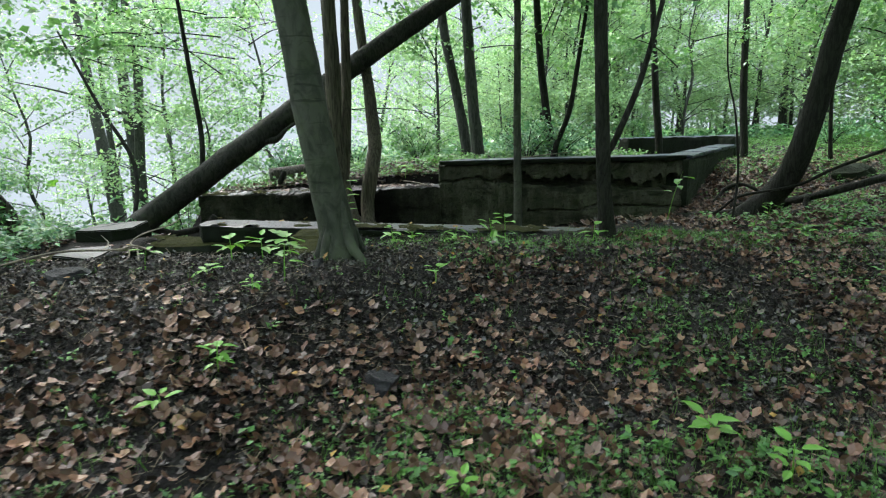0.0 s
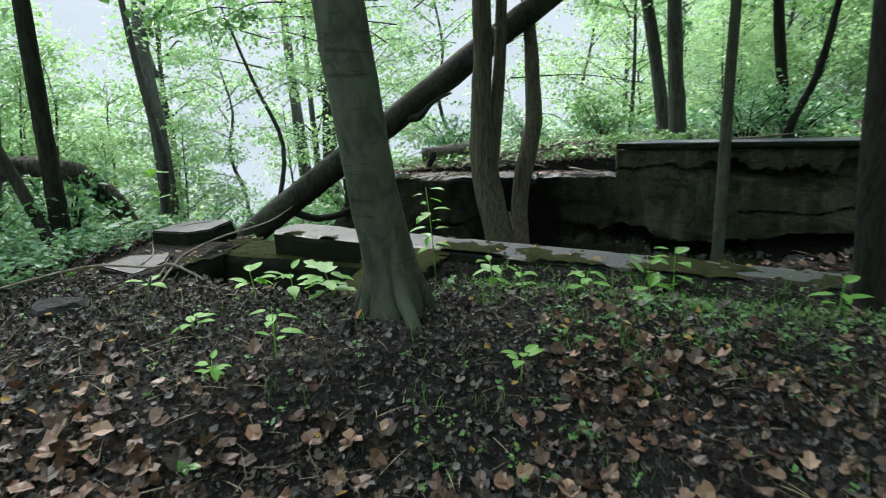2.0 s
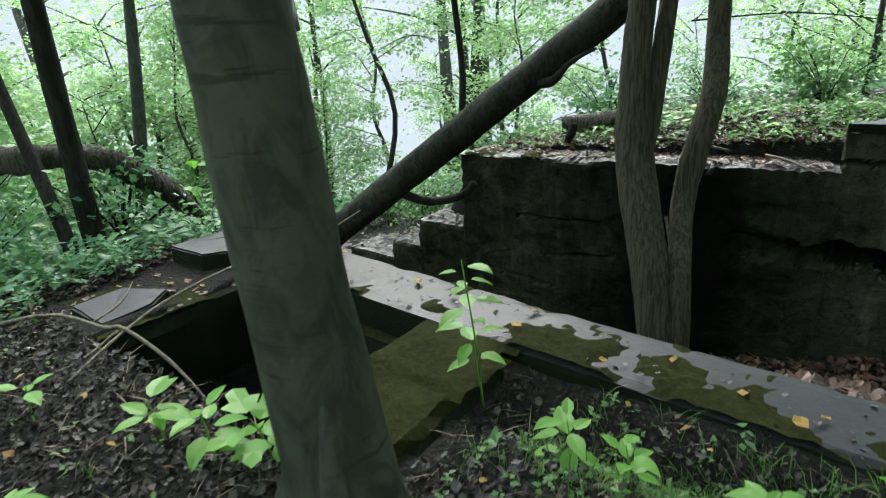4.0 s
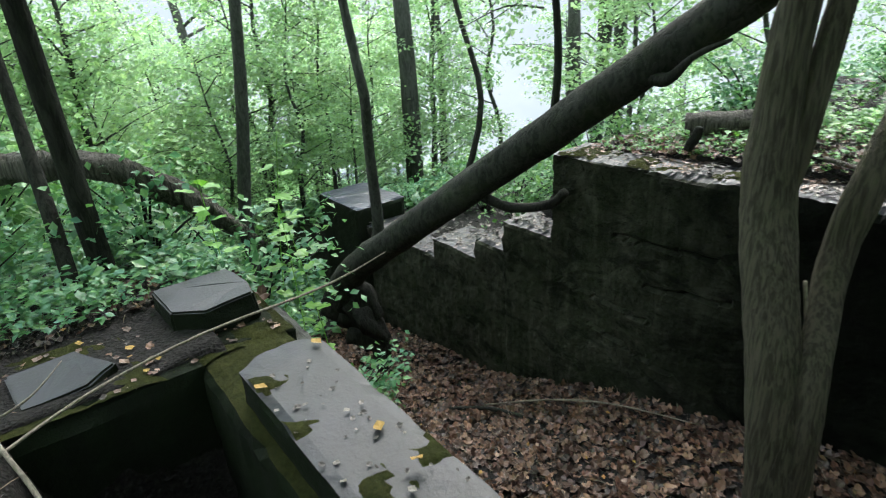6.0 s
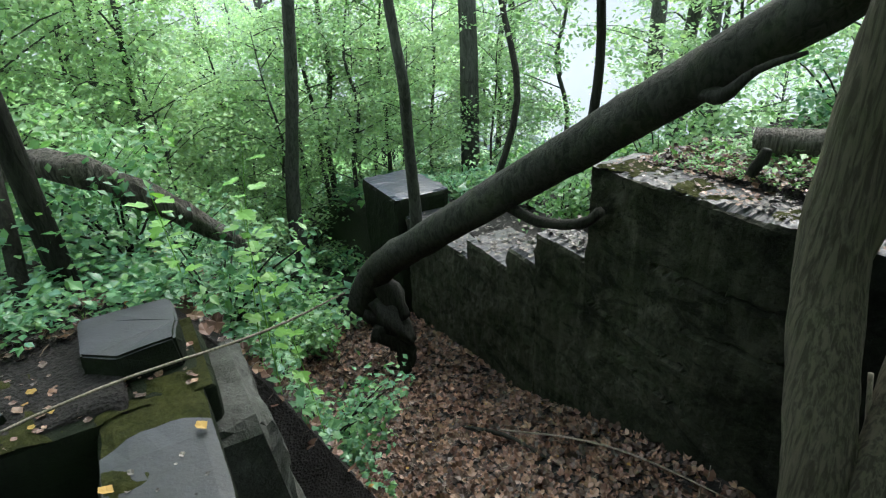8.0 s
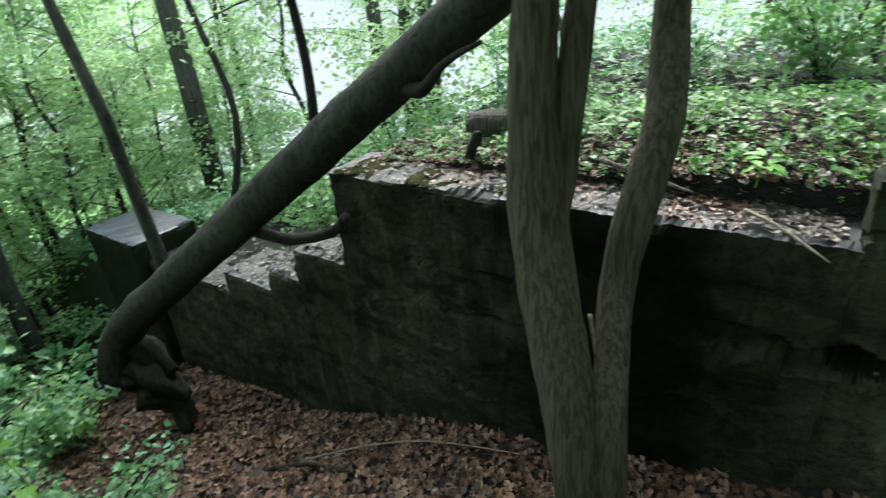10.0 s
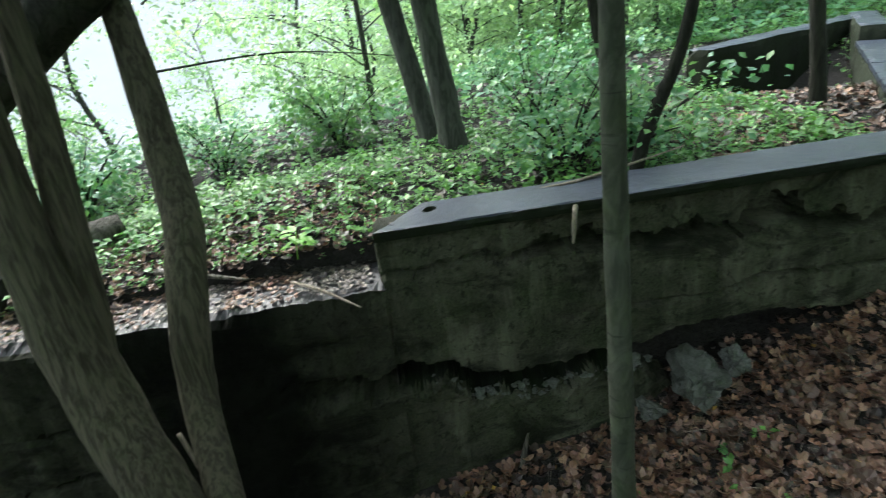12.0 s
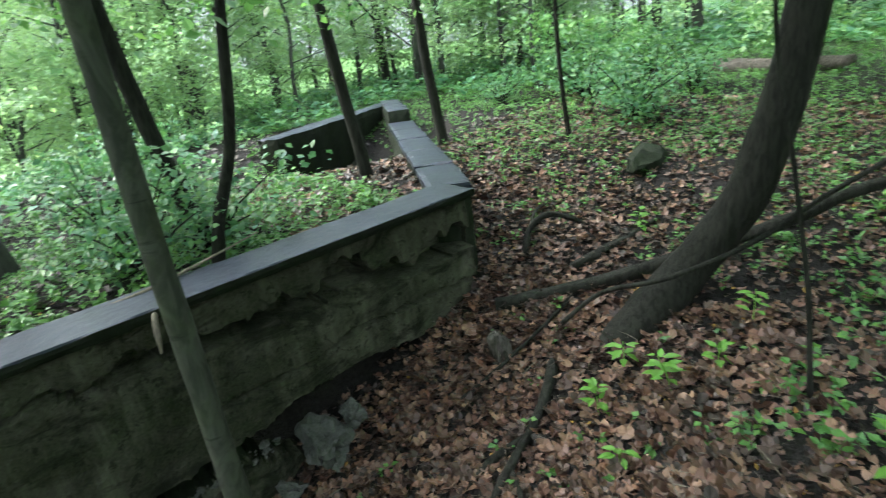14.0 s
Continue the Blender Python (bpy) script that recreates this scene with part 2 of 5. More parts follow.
LEAF_LOW = make_leaf("low_weed_leaf", [(0.0505, 0.1211, 0.0337), (0.0926, 0.2104, 0.0505), (0.0758, 0.1683, 0.0673), (0.1431, 0.2861, 0.0707)], (1.0, 1.0, 0.6), 0.45, 0.35)
LEAF_SEED = make_leaf("seedling_leaf", [(0.1153, 0.2830, 0.0513), (0.1572, 0.3564, 0.0572), (0.1258, 0.3039, 0.0799)], (1.0, 1.0, 0.55), 0.4, 0.45)
GRASS = make_leaf("grass_blade", [(0.0500, 0.1212, 0.0256), (0.0785, 0.1852, 0.0357), (0.1068, 0.2137, 0.0427)], (1.0, 1.0, 0.5), 0.4, 0.35)
LITTER_RED = make_litter("wet_brown_leaves", [(0.0101, 0.0058, 0.0042), (0.0506, 0.0225, 0.0139), (0.1654, 0.0874, 0.0534), (0.0151, 0.0081, 0.0052), (0.2865, 0.1746, 0.1107), (0.0434, 0.0216, 0.0139), (0.1322, 0.0622, 0.0378), (0.0083, 0.0054, 0.0042), (0.2202, 0.1128, 0.0640)], 0.45)
LITTER_GREY = make_litter("old_grey_brown_leaves", [(0.0060, 0.0060, 0.0062), (0.0368, 0.0320, 0.0287), (0.1341, 0.1179, 0.1038), (0.0076, 0.0072, 0.0072), (0.0294, 0.0251, 0.0229), (0.2017, 0.1795, 0.1478), (0.0102, 0.0088, 0.0083)], 0.5)
for wet in (LITTER_RED, LITTER_GREY):
    wet.node_tree.nodes["Principled BSDF"].inputs["Specular IOR Level"].default_value = 0.4
LITTER_YELLOW = make_litter("yellow_leaves", [(0.2457, 0.1638, 0.0410), (0.3276, 0.2129, 0.0573), (0.1966, 0.1065, 0.0328)], 0.5)
STONE = make_concrete("dark_slate_stone", (0.0086, 0.0093, 0.0103), (0.0291, 0.0302, 0.0330), (0.0129, 0.0146, 0.0097), 0.1, 0.5, False)


# ---- ground ----
FLOOR_X = [(-60, -14), (-30, -7.5), (-20, -5), (-12, -3.1), (-9, -2.6), (-7.5, -2.35), (-5.2, -2.0), (-3, -1.12), (-2, -0.84), (0, -0.32),
           (1.6, 0.1), (2.3, 0.42), (2.85, 0.55), (3.4, 0.85), (4.1, 1.12), (5, 1.4), (6.8, 1.66), (10, 1.95), (20, 2.7), (60, 5), (400, 6)]
BACK_X = [(-60, -16), (-30, -7), (-20, -4), (-12, -1.6), (-9, -0.75), (-6.5, -0.4), (-5.5, -0.1), (-4.9, 0.3), (-4.3, 1.2), (-4.0, 1.46),
          (-2.0, 1.6), (0, 1.7), (1, 1.83), (4, 1.9), (8, 2.0), (20, 2.6), (60, 5), (400, 6)]
BANK_X = [(-60, -13), (-30, -6), (-20, -3), (-10, 0.1), (-7, 0.8), (-5, 1.3), (-3.6, 1.52), (-1, 1.58), (2, 1.56), (4, 1.5), (7, 1.75), (10, 2.0), (20, 2.7), (60, 5), (400, 6)]


def ground_z(x, y):
    x, y = np.asarray(x, float), np.asarray(y, float)
    floor = lerp_table(x, FLOOR_X)
    edge = -5.1 - 1.3 * sstep(0.3, -1.4, x)
    d = np.clip(edge - y, 0, None)
    bank = lerp_table(x, BANK_X) - 0.28 * np.minimum(d, 1.6) - 0.05 * np.clip(d - 1.6, 0, 12)
    back = lerp_table(x, BACK_X)
    hump = 0.22 * np.exp(-((x + 0.9) / 1.6) ** 2 - ((y - 1.5) / 0.9) ** 2) + 0.12 * np.exp(-((x - 0.9) / 1.0) ** 2 - ((y - 1.6) / 0.9) ** 2)
    hump = hump - 0.75 * np.exp(-((x - 5.7) / 1.3) ** 2 - ((y - 4.3) / 1.1) ** 2)
    back = back + hump - np.clip(y - 7, 0, 90) * (0.05 + 0.42 * sstep(8, -5, x))
    full = sstep(-1.6, 0.2, x) * 0.85 + 0.15 * sstep(0.5, 2.2, x)
    rise = full * sstep(-1.2, -3.5, y)
    trench = floor + rise * (bank - floor)
    to_bank = np.where(x > -3.35, sstep(-3.9, -4.1, y), sstep(-2.2, -4.0, y))
    z = trench + to_bank * (bank - trench)
    end = sstep(4.3, 6.5, x)
    inside = y - 1.48 * np.clip(x - 4.1, 0, None)
    z = np.where(y > -1, z + sstep(0.37, 0.45, inside) * (1 - end) * (back - z) + end * sstep(-1.5, 5, y) * (back - z), z)
    pit = sstep(-2.75, -2.68, x) * sstep(-1.2, -1.27, x) * sstep(-5.12, -5.0, y) * sstep(-4.1, -4.2, y)
    z = z - pit * 1.25
    z = z - 0.17 * np.exp(-((y + 4.45) / 0.16) ** 2) * sstep(-0.8, -0.6, x) * sstep(2.1, 1.5, x)
    z = np.maximum(z, -45)
    near = np.exp(-((x / 40) ** 2 + (y / 40) ** 2))
    z = z + near * 0.035 * wavy(x * 1.1, y * 1.1, 0.3) + near * 0.015 * wavy(x * 4.1, y * 3.7, 1.9)
    return z


def axis(fine_lo, fine_hi, step, far):
    a = list(np.arange(fine_lo, fine_hi + 1e-6, step))
    for sign, store in ((1, []), (-1, [])):
        p, s = (fine_hi if sign > 0 else fine_lo), step
        while abs(p) < far:
            s *= 1.22
            p += sign * s
            store.append(p)
        a = a + store if sign > 0 else store[::-1] + a
    return np.array(a)


gx, gy = axis(-10, 7, 0.07, 600), axis(-10, 3, 0.07, 600)
GX, GY = np.meshgrid(gx, gy)
GZ = ground_z(GX, GY)
vid = np.arange(GX.size).reshape(GX.shape)
quads = np.stack([vid[:-1, :-1], vid[:-1, 1:], vid[1:, 1:], vid[1:, :-1]], -1).reshape(-1, 4)
ground = new("ground", mesh_np("ground", np.stack([GX, GY, GZ], -1).reshape(-1, 3), quads, SOIL, True))
tagged(ground, "dark damp forest soil, falling away downhill", "ground", kind="structure")


WATER = nodes_of("still_water")[0]
wb = WATER.node_tree.nodes["Principled BSDF"]
wb.inputs["Base Color"].default_value = (0.05, 0.08, 0.09, 1)
wb.inputs["Roughness"].default_value = 0.12
wb.inputs["Specular IOR Level"].default_value = 0.5
bump(WATER.node_tree, wb, noise_tex(WATER.node_tree, coords(WATER.node_tree), 0.4, 4, 0.6), 0.2, 0.3)
lake = mesh_np("water", [(-600, -200, -44), (200, 60, -44), (600, 600, -44), (-600, 600, -44)], [(0, 1, 2, 3)], WATER)
tagged(new("water", lake), "pale still water far below in the valley", "water", kind="structure")

# backdrop hillside across the valley; its surface glows to stand for bright haze
HAZE_GLOW = bpy.data.materials.new("glowing_haze_hillside")
HAZE_GLOW.use_nodes = True
mt = HAZE_GLOW.node_tree
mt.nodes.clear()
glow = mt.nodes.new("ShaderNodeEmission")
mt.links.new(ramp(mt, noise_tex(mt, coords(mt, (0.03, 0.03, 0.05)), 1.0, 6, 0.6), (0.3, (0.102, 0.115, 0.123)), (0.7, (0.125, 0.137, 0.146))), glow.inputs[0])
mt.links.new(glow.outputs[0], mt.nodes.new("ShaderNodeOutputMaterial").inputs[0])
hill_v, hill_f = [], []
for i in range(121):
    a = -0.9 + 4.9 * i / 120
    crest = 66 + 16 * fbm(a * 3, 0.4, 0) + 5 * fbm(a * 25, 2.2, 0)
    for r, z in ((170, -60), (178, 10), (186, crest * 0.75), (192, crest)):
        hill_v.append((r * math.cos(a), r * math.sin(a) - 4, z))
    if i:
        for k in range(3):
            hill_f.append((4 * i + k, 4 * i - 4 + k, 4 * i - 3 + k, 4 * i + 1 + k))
tagged(new("backdrop", mesh_np("backdrop", hill_v, hill_f, HAZE_GLOW, True)), "glowing backdrop hillside across the valley, haze painted in", "backdrop", kind="structure")

# ---- concrete walls ----
def block_mesh(name, x0, x1, y0, y1, z0, z1, step, material, shape=None, top=None):
    """A block as six joined grids; shape(x, y, z, side) moves each vertex."""
    nx, ny, nz = (max(1, int(round((b - a) / s))) for a, b, s in ((x0, x1, step[0]), (y0, y1, step[1]), (z0, z1, step[2])))
    xs, ys, zs = np.linspace(x0, x1, nx + 1), np.linspace(y0, y1, ny + 1), np.linspace(z0, z1, nz + 1)
    ids, verts, faces, kinds = {}, [], [], []

    def v(i, j, k):
        key = (i, j, k)
        if key not in ids:
            ids[key] = len(verts)
            p = (xs[i], ys[j], zs[k])
            verts.append(shape(*p, (i == 0) - (i == nx), (j == 0) - (j == ny), (k == 0) - (k == nz)) if shape else p)
        return ids[key]
    for i in range(nx):
        for k in range(nz):
            faces.append((v(i, 0, k), v(i + 1, 0, k), v(i + 1, 0, k + 1), v(i, 0, k + 1))), kinds.append(0)
            faces.append((v(i + 1, ny, k), v(i, ny, k), v(i, ny, k + 1), v(i + 1, ny, k + 1))), kinds.append(0)
    for j in range(ny):
        for k in range(nz):
            faces.append((v(0, j + 1, k), v(0, j, k), v(0, j, k + 1), v(0, j + 1, k + 1))), kinds.append(0)
            faces.append((v(nx, j, k), v(nx, j + 1, k), v(nx, j + 1, k + 1), v(nx, j, k + 1))), kinds.append(0)
    for i in range(nx):
        for j in range(ny):
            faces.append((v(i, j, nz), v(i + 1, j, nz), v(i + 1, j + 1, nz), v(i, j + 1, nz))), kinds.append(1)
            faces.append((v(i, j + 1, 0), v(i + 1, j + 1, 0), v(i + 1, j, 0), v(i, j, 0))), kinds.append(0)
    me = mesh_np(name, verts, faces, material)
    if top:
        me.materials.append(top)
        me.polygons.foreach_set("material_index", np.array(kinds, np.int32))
    return me


def worn(amount=0.012, edge=0.02, seed=0.0, extra=None):
    """Uneven faces and chipped, rounded edges."""
    def f(x, y, z, sx, sy, sz):
        n = amount * fbm(x * 2.3 + seed, y * 2.3, z * 2.3) + 0.35 * amount * fbm(x * 11, y * 11 + seed, z * 11, 2)
        chip = edge * (0.5 + max(0.0, 1.6 * fbm(x * 5 + seed, y * 5, z * 5 + 3, 3)))
        many = (sx != 0) + (sy != 0) + (sz != 0) > 1
        x += sx * ((chip if many else 0) + n)
        y += sy * ((chip if many else 0) + n)
        z += sz * ((chip if many else 0) + n)
        if extra:
            x, y, z = extra(x, y, z, sx, sy, sz)
        return x, y, z
    return f


CRACK_LOW = [(-1.6, 0.72), (-0.72, 0.93), (-0.3, 0.9), (-0.17, 0.86), (0.09, 0.95), (0.37, 0.92), (0.55, 0.78), (0.9, 0.76), (1.24, 0.78), (1.88, 0.85), (2.16, 0.95), (2.58, 0.94), (3.33, 0.89), (4.2, 1.02)]
CRACK_UP = [(-0.5, 1.5), (0.04, 1.63), (0.46, 1.68), (0.69, 1.71), (0.8, 1.64), (1.2, 1.65), (1.9, 1.58), (2.34, 1.58), (2.85, 1.62), (3.1, 1.52), (3.42, 1.5), (4.2, 1.53)]
CRACK_MID = [(1.5, 1.16), (1.71, 1.17), (2.34, 1.16), (2.6, 1.23), (2.86, 1.24), (3.45, 1.23), (3.91, 1.2), (4.2, 1.18)]


def face_depth(x, z):
    """How far the trench face lies behind its plane: spalled bands, cracks, bulges."""
    d = 0.03 * fbm(x * 0.9, 3.1, z * 1.1) + 0.012 * fbm(x * 5, 7.7, z * 6)
    jag = 0.03 * fbm(x * 6, 1.3, 0)
    low = float(lerp_table(x, CRACK_LOW)) + jag - z
    on = float(sstep(-1.0, 0.1, x))
    if low > 0:
        right = float(sstep(1.6, 2.3, x))
        open_h = 0.11 + 0.12 * (0.5 + fbm(x * 2.2, 9, 0)) + 0.5 * right
        void = float(sstep(0, 0.03, low)) * (1 - float(sstep(open_h, open_h + 0.1, low)))
        belly = float(sstep(open_h + 0.05, open_h + 0.3, low)) * (1 - right)
        d += on * (0.34 * void + 0.03 * belly + 0.16 * right * float(sstep(0, 0.05, low)))
    up = z - (float(lerp_table(x, CRACK_UP)) + jag * 0.8)
    wide = float(sstep(0.8, 1.5, x))
    gap = 0.035 + wide * max(0.0, 0.1 + 0.16 * fbm(x * 2.6, 5.5, 0, 3))
    if x > -0.5 and -0.01 < up < gap:
        d += 0.07 + 0.22 * wide
    elif up >= gap and x > 0.3:
        d += 0.03 * wide
    mid = abs(z - float(lerp_table(x, CRACK_MID)) - jag * 0.6)
    if x > 1.5 and mid < 0.018:
        d += 0.06
    for a, b, za, zb in ((-3.6, -2.5, -0.42, -0.62), (-2.9, -2.0, 0.3, 0.42), (-4.1, -2.8, -0.02, -0.1), (-3.3, -2.2, 0.75, 0.8)):
        if a < x < b and abs(z - (za + (zb - za) * (x - a) / (b - a)) - jag) < 0.02:
            d += 0.05
    return d


def north_face(x, y, z, sx, sy, sz):
    if sy > 0:
        y += face_depth(x, z)
    return x, y, z


def under_coping(x, y, z, sx, sy, sz):
    """The high wall's top climbs with the coping."""
    x, y, z = north_face(x, y, z, sx, sy, sz)
    return x, y, z + (0.02 + 0.0145 * max(0.0, x)) * float(sstep(1.4, 1.93, z))


def low_top(x, y, z, sx, sy, sz):
    x, y, z = north_face(x, y, z, sx, sy, sz)
    if sz < 0:
        z += 0.03 * (x + 4.17) - 0.03 + 0.02 * fbm(x * 3, y * 3, 1)
        if x < -3.9:
            x -= 0.05
    return x, y, z


wall_north = tagged(new("wall_north"), "long ruined concrete wall, dark with algae, cracked and spalled", "wall", kind="structure")
child("low_wall", block_mesh("low_wall", -4.17, 0.03, 0.0, 0.75, -2.6, 1.5, (0.035, 0.12, 0.035), CONC_WALL, worn(0.012, 0.03, 1.0, low_top), CONC_SLAB), wall_north)
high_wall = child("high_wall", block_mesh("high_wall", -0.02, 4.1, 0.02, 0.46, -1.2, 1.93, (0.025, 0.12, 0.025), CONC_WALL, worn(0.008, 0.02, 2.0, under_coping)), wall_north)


# faces inside the crack void recoloured darker, painting in its shade
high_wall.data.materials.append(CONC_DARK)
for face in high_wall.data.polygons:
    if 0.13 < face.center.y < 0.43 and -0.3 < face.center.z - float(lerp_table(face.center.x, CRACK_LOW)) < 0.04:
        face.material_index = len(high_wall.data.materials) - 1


def cap_hole(x, y, z, sx, sy, sz):
    r = math.hypot((x - 0.27) * 0.8, y - 0.235)
    if sz < 0 and r < 0.045:
        z -= 0.07
    if x < 0.5 and sx > 0:
        x += (y + 0.06) * 0.75
    elif x < 0.55:
        x += (y + 0.06) * 0.75 * max(0.0, 1 - x / 0.55)
    return x, y, z + 0.02 + 0.0145 * x


# sides darker than the top: the shade on them is put into the colour
coping = child("coping", block_mesh("coping", -0.01, 4.1, -0.06, 0.40, 1.925, 2.0, (0.03, 0.02, 0.0375), CONC_DARK, worn(0.003, 0.008, 3.0, cap_hole), CONC_TOP), wall_north, "smooth wet grey coping slab with a round socket")
# socket faces take the dark material, so the hole's shade is painted
for face in coping.data.polygons:
    if math.hypot((face.center.x - 0.35) * 0.8, face.center.y - 0.235) < 0.075 and face.center.z < 2.013:
        face.material_index = 0
for x0, x1, zt, dep in ((-4.97, -4.09, 0.48, 0.7), (-5.55, -4.89, 0.07, 0.75), (-6.52, -5.47, -0.21, 0.8), (-8.5, -6.44, -0.52, 0.8)):
    child("step", block_mesh("step", x0, x1, 0.003 * (-4 - x0), dep, -3.2, zt, (0.05, 0.1, 0.06), CONC_WALL, worn(0.012, 0.025, x0, north_face), CONC_SLAB), wall_north, "stepped concrete end of the wall")
child("end_pier", block_mesh("end_pier", -9.9, -8.46, -0.15, 0.9, -3.4, -0.2, (0.07, 0.1, 0.08), CONC_DARK, worn(0.015, 0.03, 8.0), CONC_TOP), wall_north)

wall_east = tagged(new("wall_east"), "low concrete wall with wet grey top, running uphill", "wall", kind="structure")
wall_east.matrix_world = pose(4.03, 0.17, 0.07, 0, 0, 56.8)
child("wall_run", block_mesh("wall_run", 0.05, 5.0, -0.19, 0.19, 0.3, 1.93, (0.09, 0.1, 0.09), CONC_FACE, worn(0.015, 0.02, 4.0)), wall_east)
for i in range(5):
    a = 0.15 + i * 0.97
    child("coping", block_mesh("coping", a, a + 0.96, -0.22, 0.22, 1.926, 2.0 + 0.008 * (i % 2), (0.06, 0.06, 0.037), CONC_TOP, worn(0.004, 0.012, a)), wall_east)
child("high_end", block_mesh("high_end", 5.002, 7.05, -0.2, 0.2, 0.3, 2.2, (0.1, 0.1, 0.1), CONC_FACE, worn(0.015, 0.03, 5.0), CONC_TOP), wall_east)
wall_far = tagged(new("wall_far"), "dark concrete end wall under bushes", "wall", kind="structure")
wall_far.matrix_world = pose(7.8, 5.93, 0.05, 0, 0, 203.6)
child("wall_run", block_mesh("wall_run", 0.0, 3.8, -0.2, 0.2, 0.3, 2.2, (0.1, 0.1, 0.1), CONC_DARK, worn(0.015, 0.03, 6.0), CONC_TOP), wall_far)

wall_south = tagged(new("wall_south"), "low concrete wall capped by a moss-grown slab", "wall", kind="structure")
child("base", block_mesh("base", -3.5, 2.6, -4.27, -3.79, -1.6, 1.5, (0.08, 0.08, 0.08), CONC_DARK, worn(0.015, 0.03, 11.0, lambda x, y, z, sx, sy, sz: (x, y, z - (0.031 * max(0.0, x + 2.2) if z > 0.5 else 0))), MOSS), wall_south)


def slab_fall(x):
    """The slab sinks gently along its length."""
    return 0.031 * max(0.0, x + 2.2)


def slab_end(x, y, z, sx, sy, sz):
    if sx > 0:
        x += -0.1 + 0.9 * max(0, abs(y + 4.0) - 0.08) ** 1.2
    if sy > 0 and sz < 0 and x > -1.2:
        z -= 0.004 + 0.012 * fbm(x * 3, y, 0)
    return x, y, z - slab_fall(x)


child("slab", block_mesh("slab", -2.24, 2.5, -4.21, -3.80, 1.502, 1.675, (0.05, 0.05, 0.043), CONC_DARK, worn(0.002, 0.008, 12.0, slab_end), CONC_SLAB), wall_south, "wet grey concrete slab")


def moss_sheet(name, x0, x1, y0, y1, z, seed, cover, parent, thick=0.022, fall=lambda x: 0.0):
    """A ragged cushion of moss lying on a top face."""
    nx, ny = int((x1 - x0) / 0.035), int((y1 - y0) / 0.035)
    xs, ys = np.linspace(x0, x1, nx + 1), np.linspace(y0, y1, ny + 1)
    h = np.array([[fbm(x * 3 + seed, y * 3, 0.5, 4) + cover(x, y) for x in xs] for y in ys])
    verts = [(x, y, z - fall(x) - 0.012 + thick * min(1.0, max(0.0, h[j, i] * 3)) * (0.8 + 0.4 * fbm(x * 20, y * 20, 1, 2)) + 0.01 * (h[j, i] > 0)) for j, y in enumerate(ys) for i, x in enumerate(xs)]
    ids = np.arange((nx + 1) * (ny + 1)).reshape(ny + 1, nx + 1)
    faces = [(ids[j, i], ids[j, i + 1], ids[j + 1, i + 1], ids[j + 1, i]) for j in range(ny) for i in range(nx)
             if max(h[j, i], h[j, i + 1], h[j + 1, i], h[j + 1, i + 1]) > 0]
    child(name, mesh_np(name, verts, faces, MOSS, True), parent, "thick green moss")


moss_sheet("moss", -2.2, 2.5, -4.2, -3.81, 1.676, 3.0, lambda x, y: (0.1 if x > -0.8 + 0.3 * fbm(y * 5, 2, 0) else -0.4) + 1.6 * (-4.0 - y) + 0.12 * fbm(x * 9, y * 9, 3), wall_south, 0.024, slab_fall)
child("buttress", block_mesh("buttress", -1.27, -0.75, -5.3, -4.271, -0.4, 1.62, (0.07, 0.08, 0.09), CONC_DARK, worn(0.02, 0.05, 13.0, lambda x, y, z, sx, sy, sz: (x, y, z - (0.10 * max(0.0, -4.6 - y) if sz < 0 else 0))), MOSS), wall_south)
moss_sheet("moss", -1.26, -0.76, -5.25, -4.2, 1.622, 9.0, lambda x, y: 0.5 if y > -4.6 else -1, wall_south)
wall_west = tagged(new("wall_west"), "short concrete cross wall with moss and fallen leaves on top", "wall", kind="structure")
child("wall_run", block_mesh("wall_run", -3.46, -2.72, -5.35, -3.72, -1.9, 1.5, (0.07, 0.07, 0.08), CONC_DARK, worn(0.018, 0.04, 14.0), CONC_DARK), wall_west)
child("broken_end", block_mesh("broken_end", -3.5, -2.6, -3.8, -3.46, -2.4, 1.28, (0.06, 0.06, 0.06), CONC_RAW, worn(0.03, 0.06, 17.0, lambda x, y, z, sx, sy, sz: (x, y + 0.12 * (1.4 - z) - 0.1, z))), wall_west, "rough pale broken concrete")
moss_sheet("moss", -3.44, -2.73, -5.3, -3.75, 1.5, 5.0, lambda x, y: 0.02, wall_west)


